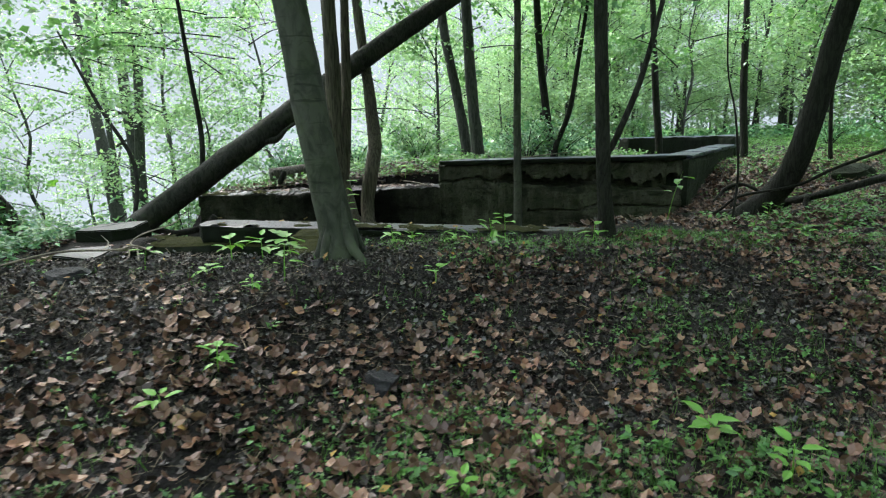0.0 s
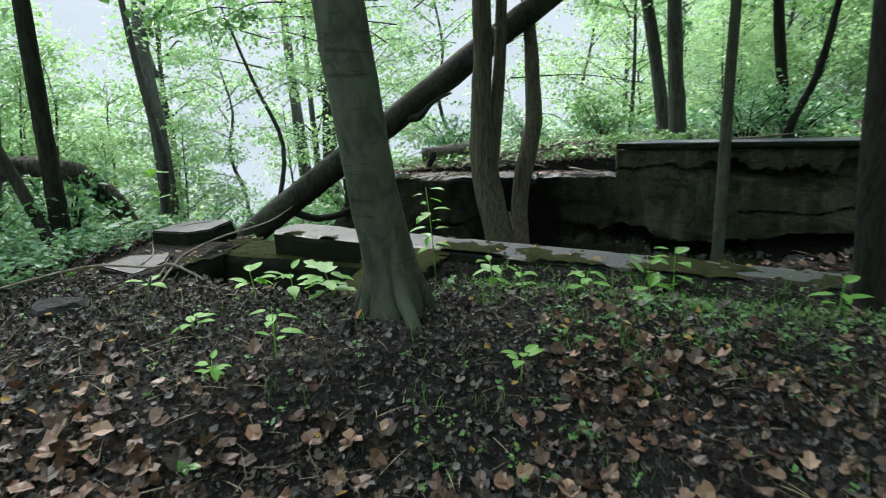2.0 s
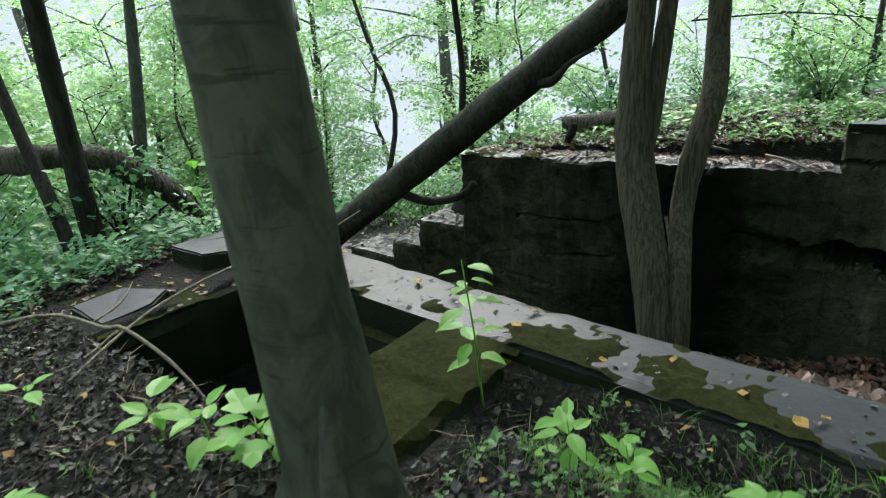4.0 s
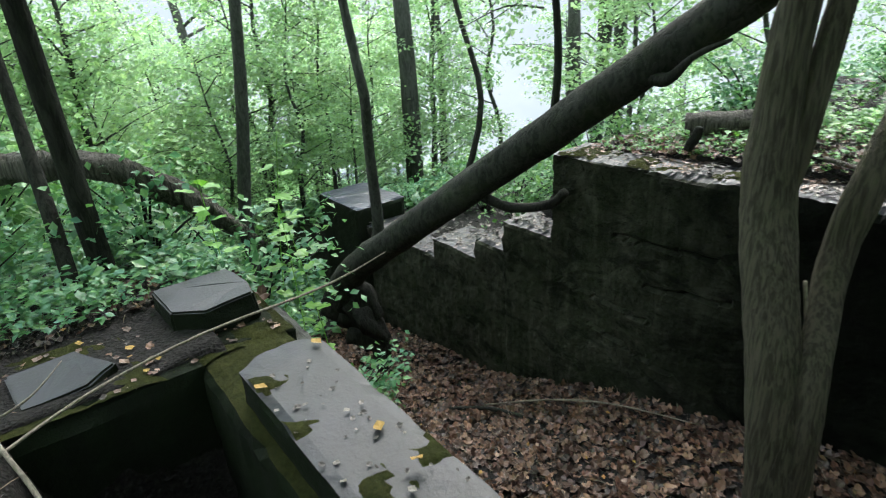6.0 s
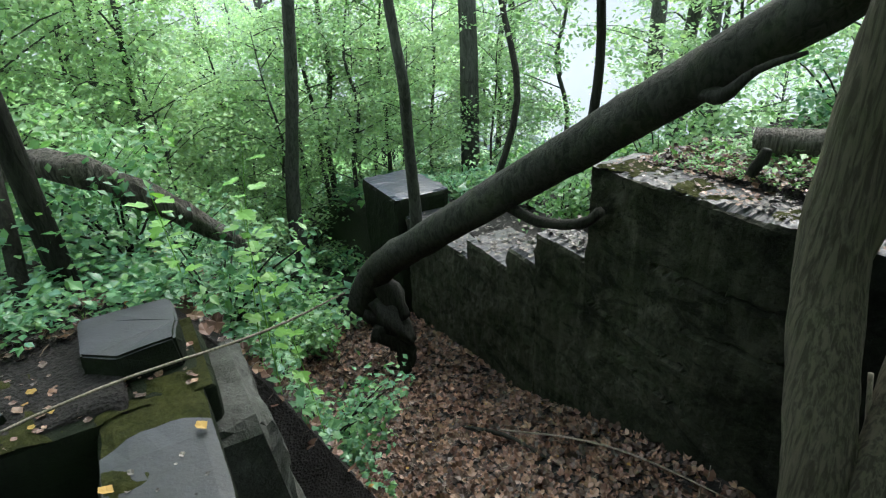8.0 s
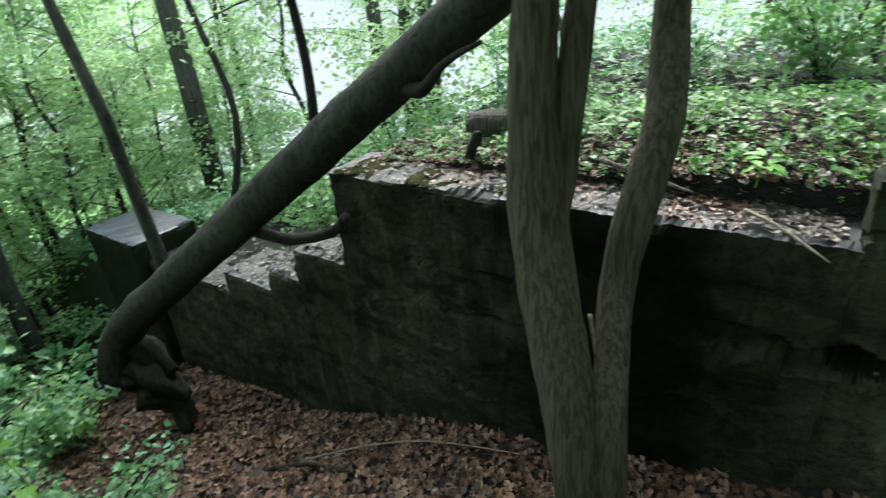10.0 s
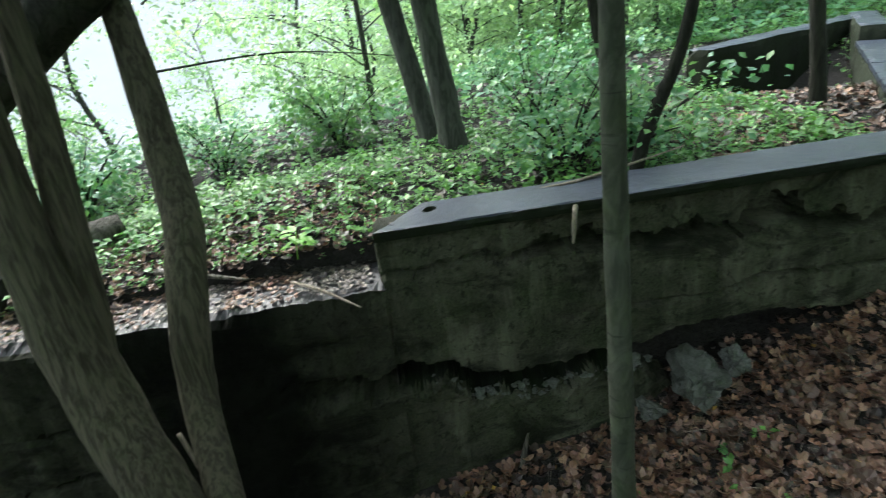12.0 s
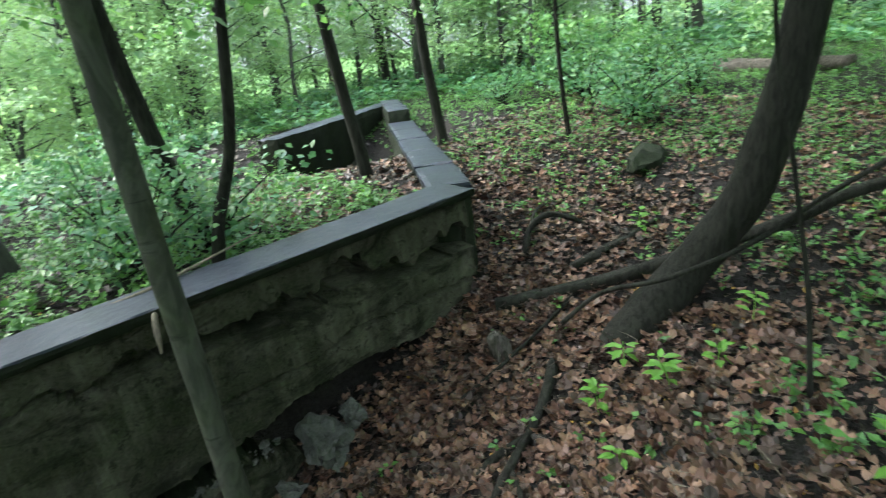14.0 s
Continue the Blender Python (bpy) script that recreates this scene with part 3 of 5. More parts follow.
def tilted_block(name, place, turn, tilt, pts, z0, z1, seed, label):
    """A broken block with a polygonal outline."""
    bm = bmesh.new()
    lo = [bm.verts.new((x * 1.04, y * 1.04, z0)) for x, y in pts]
    hi = [bm.verts.new((x, y, z1 + 0.012 * math.sin(seed + i * 2.1))) for i, (x, y) in enumerate(pts)]
    bm.faces.new(hi)
    bm.faces.new(lo[::-1])
    n = len(pts)
    for i in range(n):
        bm.faces.new((lo[i], lo[(i + 1) % n], hi[(i + 1) % n], hi[i]))
    bmesh.ops.bevel(bm, geom=bm.edges[:], offset=0.012, segments=2, affect='EDGES')
    bmesh.ops.triangulate(bm, faces=bm.faces[:])
    bmesh.ops.subdivide_edges(bm, edges=[e for e in bm.edges if e.calc_length() > 0.07], cuts=2)
    for v in bm.verts:
        v.co += Vector((fbm(v.co.x * 6 + seed, v.co.y * 6, v.co.z * 6), fbm(v.co.y * 6, v.co.z * 6 + seed, v.co.x * 6), 0.5 * fbm(v.co.z * 6, v.co.x * 6, v.co.y * 6 + seed))) * 0.012
    me = bpy.data.meshes.new(name)
    bm.to_mesh(me)
    bm.free()
    me.materials.append(CONC_DARK)
    me.materials.append(CONC_SLAB)
    for p in me.polygons:
        p.material_index = 1 if p.normal.z > 0.8 else 0
    ob = new(name, me)
    ob.matrix_world = pose(*place, tilt[0], tilt[1], turn)
    return tagged(ob, label, "concrete block")


tilted_block("concrete_block", (-3.21, -4.02, 1.49), 0, (2, -2), [(-0.27, -0.26), (0.11, -0.25), (0.23, -0.09), (0.25, 0.17), (0.05, 0.21), (-0.28, 0.2)], 0.0, 0.165, 1.0, "broken concrete block with flat wet grey top")
tilted_block("concrete_block", (-3.05, -4.82, 1.47), 8, (3, 5), [(-0.19, -0.2), (0.13, -0.22), (0.18, 0.06), (0.13, 0.22), (-0.17, 0.11)], 0.0, 0.09, 2.0, "low broken concrete slab, grey and flat")


# ---- trunks and branches ----
def tube(points, radii, sides=12, rough=0.06, seed=0.0, steps=4):
    """A bent, tapered, slightly knobbly round stem: vertices and faces."""
    pts = [Vector(p) for p in points]
    path, rad = [], []
    n = len(pts)
    for i in range(n - 1):
        p0, p1, p2, p3 = pts[max(i - 1, 0)], pts[i], pts[i + 1], pts[min(i + 2, n - 1)]
        for s in range(steps):
            t = s / steps
            path.append(0.5 * ((2 * p1) + (p2 - p0) * t + (2 * p0 - 5 * p1 + 4 * p2 - p3) * t * t + (3 * p1 - p0 - 3 * p2 + p3) * t ** 3))
            rad.append(radii[i] + (radii[i + 1] - radii[i]) * t)
    path.append(pts[-1])
    rad.append(radii[-1])
    verts, faces = [], []
    side = Vector((1, 0, 0))
    for i, (p, r) in enumerate(zip(path, rad)):
        d = (path[min(i + 1, len(path) - 1)] - path[max(i - 1, 0)]).normalized()
        side = (side - d * side.dot(d))
        if side.length < 1e-3:
            side = d.orthogonal()
        side.normalize()
        up = d.cross(side)
        for k in range(sides):
            a = 2 * math.pi * k / sides
            q = side * math.cos(a) + up * math.sin(a)
            verts.append(p + q * r * (1 + rough * (fbm(p.x * 3 + q.x * 1.5 + seed, p.y * 3 + q.y * 1.5, p.z * 2, 3))))
    for i in range(len(path) - 1):
        for k in range(sides):
            a, b = i * sides + k, i * sides + (k + 1) % sides
            faces.append((a, b, b + sides, a + sides))
    base = len(verts)
    verts += [path[0], path[-1]]
    last = (len(path) - 1) * sides
    for k in range(sides):
        faces.append((base, (k + 1) % sides, k, k))
        faces.append((base + 1, last + k, last + (k + 1) % sides, last + (k + 1) % sides))
    return verts, faces


def stem_mesh(name, points, radii, material, sides=12, rough=0.06, seed=0.0, steps=4):
    v, f = tube(points, radii, sides, rough, seed, steps)
    bm = bmesh.new()
    vs = [bm.verts.new(p) for p in v]
    for q in f:
        q = q[:3] if q[2] == q[3] else q
        bm.faces.new([vs[i] for i in q])
    for face in bm.faces:
        face.smooth = True
    me = bpy.data.meshes.new(name)
    bm.to_mesh(me)
    bm.free()
    me.materials.append(material)
    return me


def stem(name, points, radii, material, parent, label="", **more):
    base = parent.location
    return child(name, stem_mesh(name, [Vector(p) - base for p in points], radii, material, **more), parent, label)


# ---- leaves ----
LEAF5 = np.array([(0, 0, 0), (-0.34, 0.45, 0.06), (0, 0.5, 0), (0.34, 0.45, 0.06), (0, 1, -0.08)])
FACE5 = np.array([(0, 2, 1), (0, 3, 2), (1, 2, 4), (2, 3, 4)])
QUAD = np.array([(0, 0, 0), (0.36, 0.5, 0.05), (0, 1, -0.06), (-0.36, 0.5, 0.05)])
FQUAD = np.array([(0, 1, 2, 3)])
DRY = np.array([(0, 0, 0.02), (-0.42, 0.35, 0.16), (0, 0.5, 0), (0.4, 0.42, 0.12), (0, 1, 0.14), (-0.3, 0.8, 0.05), (0.33, 0.78, 0.02)])
LEAF9 = np.array([(0, 0, 0), (-0.16, 0.12, 0.03), (-0.27, 0.34, 0.05), (-0.22, 0.62, 0.03), (-0.09, 0.86, -0.04), (0, 1, -0.12), (0.09, 0.86, -0.04), (0.22, 0.62, 0.03), (0.27, 0.34, 0.05), (0.16, 0.12, 0.03), (0, 0.35, 0), (0, 0.65, -0.03)])
FACE9 = np.array([(0, 10, 1), (1, 10, 2), (2, 10, 11), (2, 11, 3), (3, 11, 4), (4, 11, 5), (0, 9, 10), (9, 8, 10), (8, 11, 10), (8, 7, 11), (7, 6, 11), (6, 5, 11)])
FDRY = np.array([(0, 2, 1), (0, 3, 2), (1, 2, 5), (2, 3, 6), (5, 2, 4), (2, 6, 4)])
MAPLE = np.array([(0, 0, 0), (-0.28, 0.12, 0.03), (-0.5, 0.42, 0.03), (-0.25, 0.52, 0), (-0.26, 0.8, 0.02), (0, 1, -0.06),
                  (0.26, 0.8, 0.02), (0.25, 0.52, 0), (0.5, 0.42, 0.03), (0.28, 0.12, 0.03), (0, 0.45, -0.02)])
FMAPLE = np.array([(10, (i + 1) % 10, i) for i in range(10)])
CURLED = MAPLE * (1.05, 1, 1) + np.array([(0, 0, 0.0), (0, 0, 0.1), (0.06, 0, 0.22), (0, 0, 0.03), (0.05, -0.03, 0.16), (0, -0.06, 0.2), (-0.05, -0.03, 0.12), (0, 0, 0.02), (-0.06, 0, 0.16), (0, 0, 0.08), (0, 0, 0)])


def scatter(shape, faces, places, size, yaw, pitch, roll):
    """Copies of one leaf shape: arrays of vertices and faces."""
    n = len(places)
    cy, sy, cp, sp, cr, sr = np.cos(yaw), np.sin(yaw), np.cos(pitch), np.sin(pitch), np.cos(roll), np.sin(roll)
    v = shape[None] * np.asarray(size)[:, None, None]
    x, y, z = v[..., 0], v[..., 1], v[..., 2]
    x, z = x * cr[:, None] + z * sr[:, None], -x * sr[:, None] + z * cr[:, None]
    y, z = y * cp[:, None] - z * sp[:, None], y * sp[:, None] + z * cp[:, None]
    x, y = x * cy[:, None] - y * sy[:, None], x * sy[:, None] + y * cy[:, None]
    out = np.stack([x, y, z], -1) + np.asarray(places)[:, None]
    k = len(shape)
    fs = faces[None] + (np.arange(n) * k)[:, None, None]
    return out.reshape(-1, 3), fs.reshape(-1, faces.shape[1])


def spread_leaves(rng, places, lo, hi, shape=QUAD, faces=FQUAD, droop=0.25, wild=0.45):
    n = len(places)
    return scatter(shape, faces, places, rng.uniform(lo, hi, n), rng.uniform(0, 2 * np.pi, n), rng.normal(-droop, wild, n), rng.normal(0, wild, n))


def sprays(rng, n_sprays, per, centre_fn, width, flat=0.22):
    """Leaves in flattish sprays, as on side twigs."""
    out = []
    for c in centre_fn(n_sprays):
        k = max(3, int(rng.normal(per, per * 0.3)))
        d = rng.uniform(0, 2 * np.pi)
        along = rng.uniform(-1, 1, k) * width
        across = rng.normal(0, 0.38, k) * width
        p = np.stack([c[0] + along * np.cos(d) - across * np.sin(d), c[1] + along * np.sin(d) + across * np.cos(d),
                      c[2] + rng.normal(0, flat, k) * width - 0.25 * np.abs(along) ** 1.5], -1)
        out.append(p)
    return np.concatenate(out)


def limb_set(rng, trunk_top, height, count, reach, start=0.2, rise=0.35):
    """Limbs as (points, radii)."""
    limbs = []
    for i in range(count):
        t = start + (1 - start) * (i + rng.uniform(0, 0.8)) / count
        z = height * t
        base = np.array([trunk_top[0] * t, trunk_top[1] * t, z])
        a = rng.uniform(0, 2 * np.pi)
        ln = reach * (1.15 - 0.6 * t) * rng.uniform(0.6, 1.15)
        tip = base + np.array([np.cos(a) * ln, np.sin(a) * ln, ln * rise * rng.uniform(0.3, 1.6)])
        mid = (base + tip) / 2 + np.array([0, 0, 0.1 * ln]) + rng.normal(0, 0.06 * ln, 3)
        limbs.append((base, mid, tip))
    return limbs


def join_tubes(name, tubes, material):
    V, F, off = [], [], 0
    for v, f in tubes:
        V += [tuple(p) for p in v]
        F += [tuple(i + off for i in q) for q in f]
        off += len(v)
    bm = bmesh.new()
    vs = [bm.verts.new(p) for p in V]
    for q in F:
        q = q[:3] if q[2] == q[3] else q
        bm.faces.new([vs[i] for i in q]).smooth = True
    me = bpy.data.meshes.new(name)
    bm.to_mesh(me)
    bm.free()
    me.materials.append(material)
    return me


def tree_kind(seed, height, radius, limbs, reach, start, n_sprays, per, leaf, leaf_mat, bark, spray_w, label, group):
    """One background tree: trunk, limbs and a crown of separate leaves."""
    rng = np.random.default_rng(seed)
    tree = thing("tree", (0, 0, 0), label, "tree", group)
    top = (rng.normal(0, 0.05 * height), rng.normal(0, 0.05 * height))
    pts = [(top[0] * t + rng.normal(0, 0.012 * height), top[1] * t + rng.normal(0, 0.012 * height), height * t) for t in (0, 0.2, 0.4, 0.6, 0.8, 1)]
    pts[0] = (0, 0, -0.4)
    ls = limb_set(rng, top, height, limbs, reach, start)
    bole = tube(pts, [radius * 1.25, radius, radius * 0.85, radius * 0.65, radius * 0.4, radius * 0.12], 8, 0.06, seed, 3)
    child("trunk", join_tubes("trunk", [bole] + [tube(l, (radius * 0.32, radius * 0.2, radius * 0.05), 5, 0.05, seed, 3) for l in ls], bark), tree)

    def centres(n):
        for _ in range(n):
            b, m, t = ls[rng.integers(len(ls))]
            s = rng.uniform(0.25, 1.08)
            p = b * (1 - s) ** 2 + 2 * m * s * (1 - s) + t * s * s
            yield p + rng.normal(0, 0.16 * reach * 0.5, 3) * (1, 1, 0.8)
    pl = sprays(rng, n_sprays, per, centres, spray_w)
    child("crown", mesh_np("crown", *spread_leaves(rng, pl, leaf * 0.7, leaf * 1.25), leaf_mat), tree)
    return tree


def place_copies(protos, spots, rng, lo=0.85, hi=1.2):
    """Copies of the kinds at spots; the kinds themselves take the first ones."""
    used = set()
    for i, (x, y) in enumerate(spots):
        k = i % len(protos)
        s = rng.uniform(lo, hi)
        m = Matrix.Translation((x, y, float(ground_z(x, y)) - 0.02)) @ Matrix.Rotation(rng.uniform(0, 6.28), 4, 'Z')
        if k not in used:
            used.add(k)
            protos[k].scale = (s, s, s)
            protos[k].matrix_basis = m @ Matrix.Scale(s, 4)
        else:
            old = protos[k].scale.copy()
            protos[k].scale = (s, s, s)
            copy_thing(protos[k], m)
            protos[k].scale = old


rng = np.random.default_rng(7)


# the trees beside the path and in the trench
def crown_over(tree, centre, reach, n, seed, leaf=(0.09, 0.15)):
    """A crown high over the path, with its limbs."""
    g = np.random.default_rng(seed)
    c = np.array(centre)
    ends = [c + np.array([math.cos(a), math.sin(a), 0]) * reach * g.uniform(0.5, 1) + np.array([0, 0, g.uniform(-1.2, 1.5)]) for a in g.uniform(0, 6.283, 12 if n < 300 else 26)]
    base = np.array(tree.location)
    tubes = [tube([tuple(c - base), tuple((c + e) / 2 - base + (0, 0, 0.3)), tuple(e - base)], (0.035, 0.025, 0.008), 5, 0.05, seed, 3) for e in ends]
    child("limb", join_tubes("limb", tubes, BARK_FAR), tree)

    def centres(k):
        for _ in range(k):
            e = ends[g.integers(len(ends))]
            t = g.uniform(0.2, 1.1)
            yield c * (1 - t) + e * t - base + g.normal(0, 0.35, 3)
    child("crown", mesh_np("crown", *spread_leaves(g, sprays(g, n, 18, centres, 0.55), *leaf), LEAF_CANOPY), tree)


def near_tree(name, base, trunks, label, bark, sides=18):
    t = thing(name, base, label, "tree")
    for pts, radii in trunks:
        stem("trunk", pts, radii, bark, t, sides=sides, rough=0.1, seed=pts[0][0], steps=6)
    return t


beech = near_tree("beech_tree", (-0.69, -5.3, 1.6),
                  [([(-0.66, -5.3, 1.35), (-0.68, -5.28, 1.62), (-0.71, -5.25, 1.85), (-0.83, -5.23, 2.5), (-0.98, -5.19, 3.5), (-1.2, -5.12, 5.0), (-1.5, -5.0, 7.5), (-1.7, -4.9, 10.5)],
                    [0.19, 0.16, 0.142, 0.132, 0.125, 0.112, 0.09, 0.04])],
                  "smooth grey-barked tree leaning slightly, with flared roots", BARK_SMOOTH, 24)
for a, ln in ((-0.75, 0.33), (0.6, 0.22), (2.3, 0.22), (3.6, 0.2), (-2.2, 0.19)):
    bx, by = -0.68 + 0.1 * math.cos(a), -5.28 + 0.1 * math.sin(a)
    ex, ey = -0.68 + ln * math.cos(a), -5.28 + ln * math.sin(a)
    stem("root", [(bx - 0.05 * math.cos(a), by - 0.05 * math.sin(a), 2.05), (bx + 0.03 * math.cos(a), by + 0.03 * math.sin(a), 1.74), (ex, ey, float(ground_z(ex, ey)) - 0.02), (ex * 1.1 - 0.1 * bx, ey * 1.1 - 0.1 * by, float(ground_z(ex, ey)) - 0.15)],
         [0.015, 0.045, 0.03, 0.014], BARK_SMOOTH, beech, rough=0.15, seed=a)
twin = near_tree("forked_tree", (-1.05, -0.98, -0.6),
                 [([(-1.0, -1.0, -1.0), (-1.08, -0.98, -0.6), (-1.16, -0.96, 0.0), (-1.27, -0.93, 0.6), (-1.36, -0.9, 1.0), (-1.47, -0.83, 1.35), (-1.55, -0.77, 1.65), (-1.59, -0.75, 2.0), (-1.6, -0.75, 2.35), (-1.6, -0.73, 2.8), (-1.58, -0.74, 3.3), (-1.6, -0.8, 5), (-1.7, -0.8, 8)],
                   [0.24, 0.2, 0.185, 0.18, 0.18, 0.18, 0.178, 0.165, 0.14, 0.122, 0.115, 0.1, 0.05]),
                  ([(-1.5, -0.74, 1.6), (-1.47, -0.68, 2.0), (-1.45, -0.63, 2.4), (-1.43, -0.58, 2.8), (-1.42, -0.5, 3.3), (-1.4, -0.4, 5), (-1.3, -0.3, 8)], [0.06, 0.085, 0.085, 0.08, 0.075, 0.06, 0.03]),
                  ([(-1.0, -0.95, -0.9), (-1.0, -0.93, -0.3), (-1.01, -0.92, 0.3), (-1.05, -0.86, 0.7), (-1.14, -0.62, 1.1), (-1.17, -0.47, 1.4), (-1.13, -0.45, 1.7), (-1.07, -0.4, 2.0), (-1.04, -0.27, 2.3), (-1.09, -0.1, 2.7), (-1.15, 0.05, 3.2), (-1.3, 0.3, 4.2), (-1.6, 0.5, 7)],
                   [0.13, 0.12, 0.11, 0.105, 0.105, 0.11, 0.115, 0.112, 0.108, 0.1, 0.092, 0.08, 0.03])],
                 "forked ridged-bark tree growing from the trench", BARK_RIDGED, 24)
pole_tree = near_tree("young_tree", (1.21, -1.22, 0.1), [([(1.25, -1.22, -0.35), (1.21, -1.22, 0.1), (1.2, -1.2, 1.0), (1.18, -1.17, 2.0), (1.16, -1.15, 3.0), (1.14, -1.12, 4.5), (1.0, -1.0, 8)], [0.085, 0.07, 0.062, 0.058, 0.052, 0.045, 0.02])],
                      "thin straight young tree with grey-green bark", BARK_SMOOTH, 16)
bank_tree = near_tree("young_tree", (1.7, -4.33, 1.5), [([(1.72, -4.32, 1.3), (1.7, -4.33, 1.56), (1.62, -4.4, 2.1), (1.57, -4.47, 2.6), (1.49, -4.56, 3.5), (1.36, -4.75, 5.0), (1.1, -4.8, 8)], [0.12, 0.08, 0.065, 0.062, 0.058, 0.05, 0.02]),
                                                        ([(1.6, -4.43, 2.3), (1.72, -4.4, 2.5), (1.95, -4.35, 3.1), (2.2, -4.3, 4.2)], [0.03, 0.03, 0.026, 0.016])],
                      "thin dark young tree with a side stem", BARK_DARK, 14)
lean_tree = near_tree("leaning_tree", (4.2, -1.63, 1.15), [([(3.95, -1.5, 0.85), (4.2, -1.63, 1.15), (4.4, -1.75, 1.4), (4.55, -1.86, 1.6), (4.66, -2.03, 1.9), (4.69, -2.17, 2.2), (4.73, -2.27, 2.6), (4.78, -2.33, 3.0), (4.82, -2.43, 3.6), (4.9, -2.8, 5.0), (5.0, -3.3, 8)], [0.22, 0.19, 0.175, 0.16, 0.15, 0.145, 0.14, 0.135, 0.125, 0.1, 0.05])],
                      "leaning tree with dark bark and flared foot", BARK_DARK, 20)
for pts, radii, lab in (
        ([(-4.5, -4.4, 1.0), (-4.45, -4.4, 1.5), (-4.4, -4.41, 2.3), (-4.33, -4.42, 3.5), (-4.25, -4.4, 5), (-4.2, -4.3, 8)], [0.11, 0.085, 0.075, 0.065, 0.05, 0.02], "slim dark tree beside a fallen log"),
        ([(-4.0, -4.65, 1.0), (-4.13, -4.63, 1.25), (-4.56, -4.59, 2.0), (-5.1, -4.56, 3.0), (-5.5, -4.5, 4.5)], [0.06, 0.055, 0.05, 0.04, 0.02], "slim tree leaning over a fallen log"),
        ([(-8.1, 0.0, -0.7), (-8.02, 0.0, -0.3), (-7.77, -0.16, 1.0), (-7.5, -0.3, 1.8), (-7.55, -0.36, 2.5), (-7.65, -0.44, 3.7), (-7.8, -0.5, 6)], [0.12, 0.1, 0.085, 0.078, 0.07, 0.06, 0.02], "slim bent tree on the end of the wall"),
        ([(0.75, 2.2, 1.5), (0.72, 2.2, 2.2), (0.62, 2.25, 3.2), (0.5, 2.3, 5), (0.3, 2.4, 9)], [0.2, 0.13, 0.115, 0.1, 0.04], "grey-brown tree on the mound"),
        ([(0.55, 2.45, 1.5), (0.5, 2.5, 2.2), (0.3, 2.6, 3.3), (0.0, 2.7, 5), (-0.3, 2.9, 9)], [0.17, 0.11, 0.1, 0.09, 0.03], "grey-brown tree leaning on the mound"),
        ([(1.95, 0.7, 1.6), (2.05, 0.65, 2.2), (2.25, 0.56, 2.8), (2.35, 0.45, 3.6), (2.5, 0.3, 5)], [0.06, 0.05, 0.045, 0.04, 0.02], "thin crooked dark sapling behind the wall"),
        ([(2.15, 1.4, 1.6), (2.1, 1.4, 2.2), (1.9, 1.4, 3.4), (1.75, 1.4, 5), (1.6, 1.4, 8)], [0.1, 0.075, 0.07, 0.06, 0.03], "dark slim tree behind the wall"),
        ([(4.4, 2.05, 1.6), (4.36, 2.06, 2.2), (4.25, 2.12, 3.2), (4.1, 2.2, 5), (3.8, 2.3, 8)], [0.09, 0.075, 0.068, 0.055, 0.02], "slim grey tree inside the walls"),
        ([(6.6, 3.1, 1.6), (6.6, 3.15, 2.1), (6.5, 3.2, 3.2), (6.4, 3.2, 5), (6.3, 3.3, 8)], [0.1, 0.085, 0.078, 0.06, 0.02], "slim tree beside the low wall"),
        ([(7.3, 1.2, 1.6), (7.25, 1.25, 2.2), (7.2, 1.3, 3.2), (7.3, 1.4, 5)], [0.045, 0.035, 0.03, 0.015], "thin sapling on the leafy slope"),
        ([(-10.2, 7.7, -1.2), (-10.2, 7.75, 0.0), (-10.7, 8.3, 2.0), (-11.3, 9.0, 4.0), (-12, 9.8, 8)], [0.25, 0.2, 0.18, 0.15, 0.06], "dark tree on the downhill slope"),
        ([(-11.8, 11.9, -1.8), (-11.7, 11.8, 0), (-11.5, 11.5, 2.0), (-11.4, 11.2, 4.0), (-11.3, 11, 9)], [0.26, 0.22, 0.2, 0.18, 0.08], "straight dark tree on the downhill slope"),
        ([(14.2, 6.6, 1.8), (14.15, 6.6, 2.4), (14.0, 6.5, 4), (13.8, 6.5, 8)], [0.3, 0.2, 0.18, 0.1], "stout dark tree beyond the walls"),
        ([(-12, -1.0, -3.0), (-11.8, -1.0, -1), (-11.3, -0.8, 1.3), (-10.8, -0.7, 3.5), (-10.3, -0.7, 6)], [0.17, 0.15, 0.12, 0.1, 0.03], "grey tree down the slope")):
    b = pts[1]
    t = near_tree("tree", b, [(pts, radii)], lab, BARK_DARK if radii[1] < 0.1 else BARK_FAR, 10)
    crown_over(t, pts[-1], 1.6, 70, 80 + int(b[0] * 7) % 50)

# crowns overhead and out of view, made dense to block skylight
crown_over(beech, (-1.6, -5.0, 8.4), 4.6, 520, 71, (0.12, 0.2))
crown_over(twin, (-1.3, -0.9, 7.4), 4.6, 520, 72, (0.12, 0.2))
crown_over(pole_tree, (1.05, -1.05, 7.2), 4.2, 480, 73, (0.12, 0.2))
crown_over(bank_tree, (1.1, -4.8, 7.2), 4.6, 520, 74, (0.12, 0.2))
crown_over(lean_tree, (4.7, -3.6, 7.6), 4.2, 480, 75, (0.12, 0.2))

# the trunk leaning on the wall, and the fallen log
leaning = thing("leaning_log", (-6.6, -1.05, -1.3), "long dead trunk leaning across the wall corner", "log")
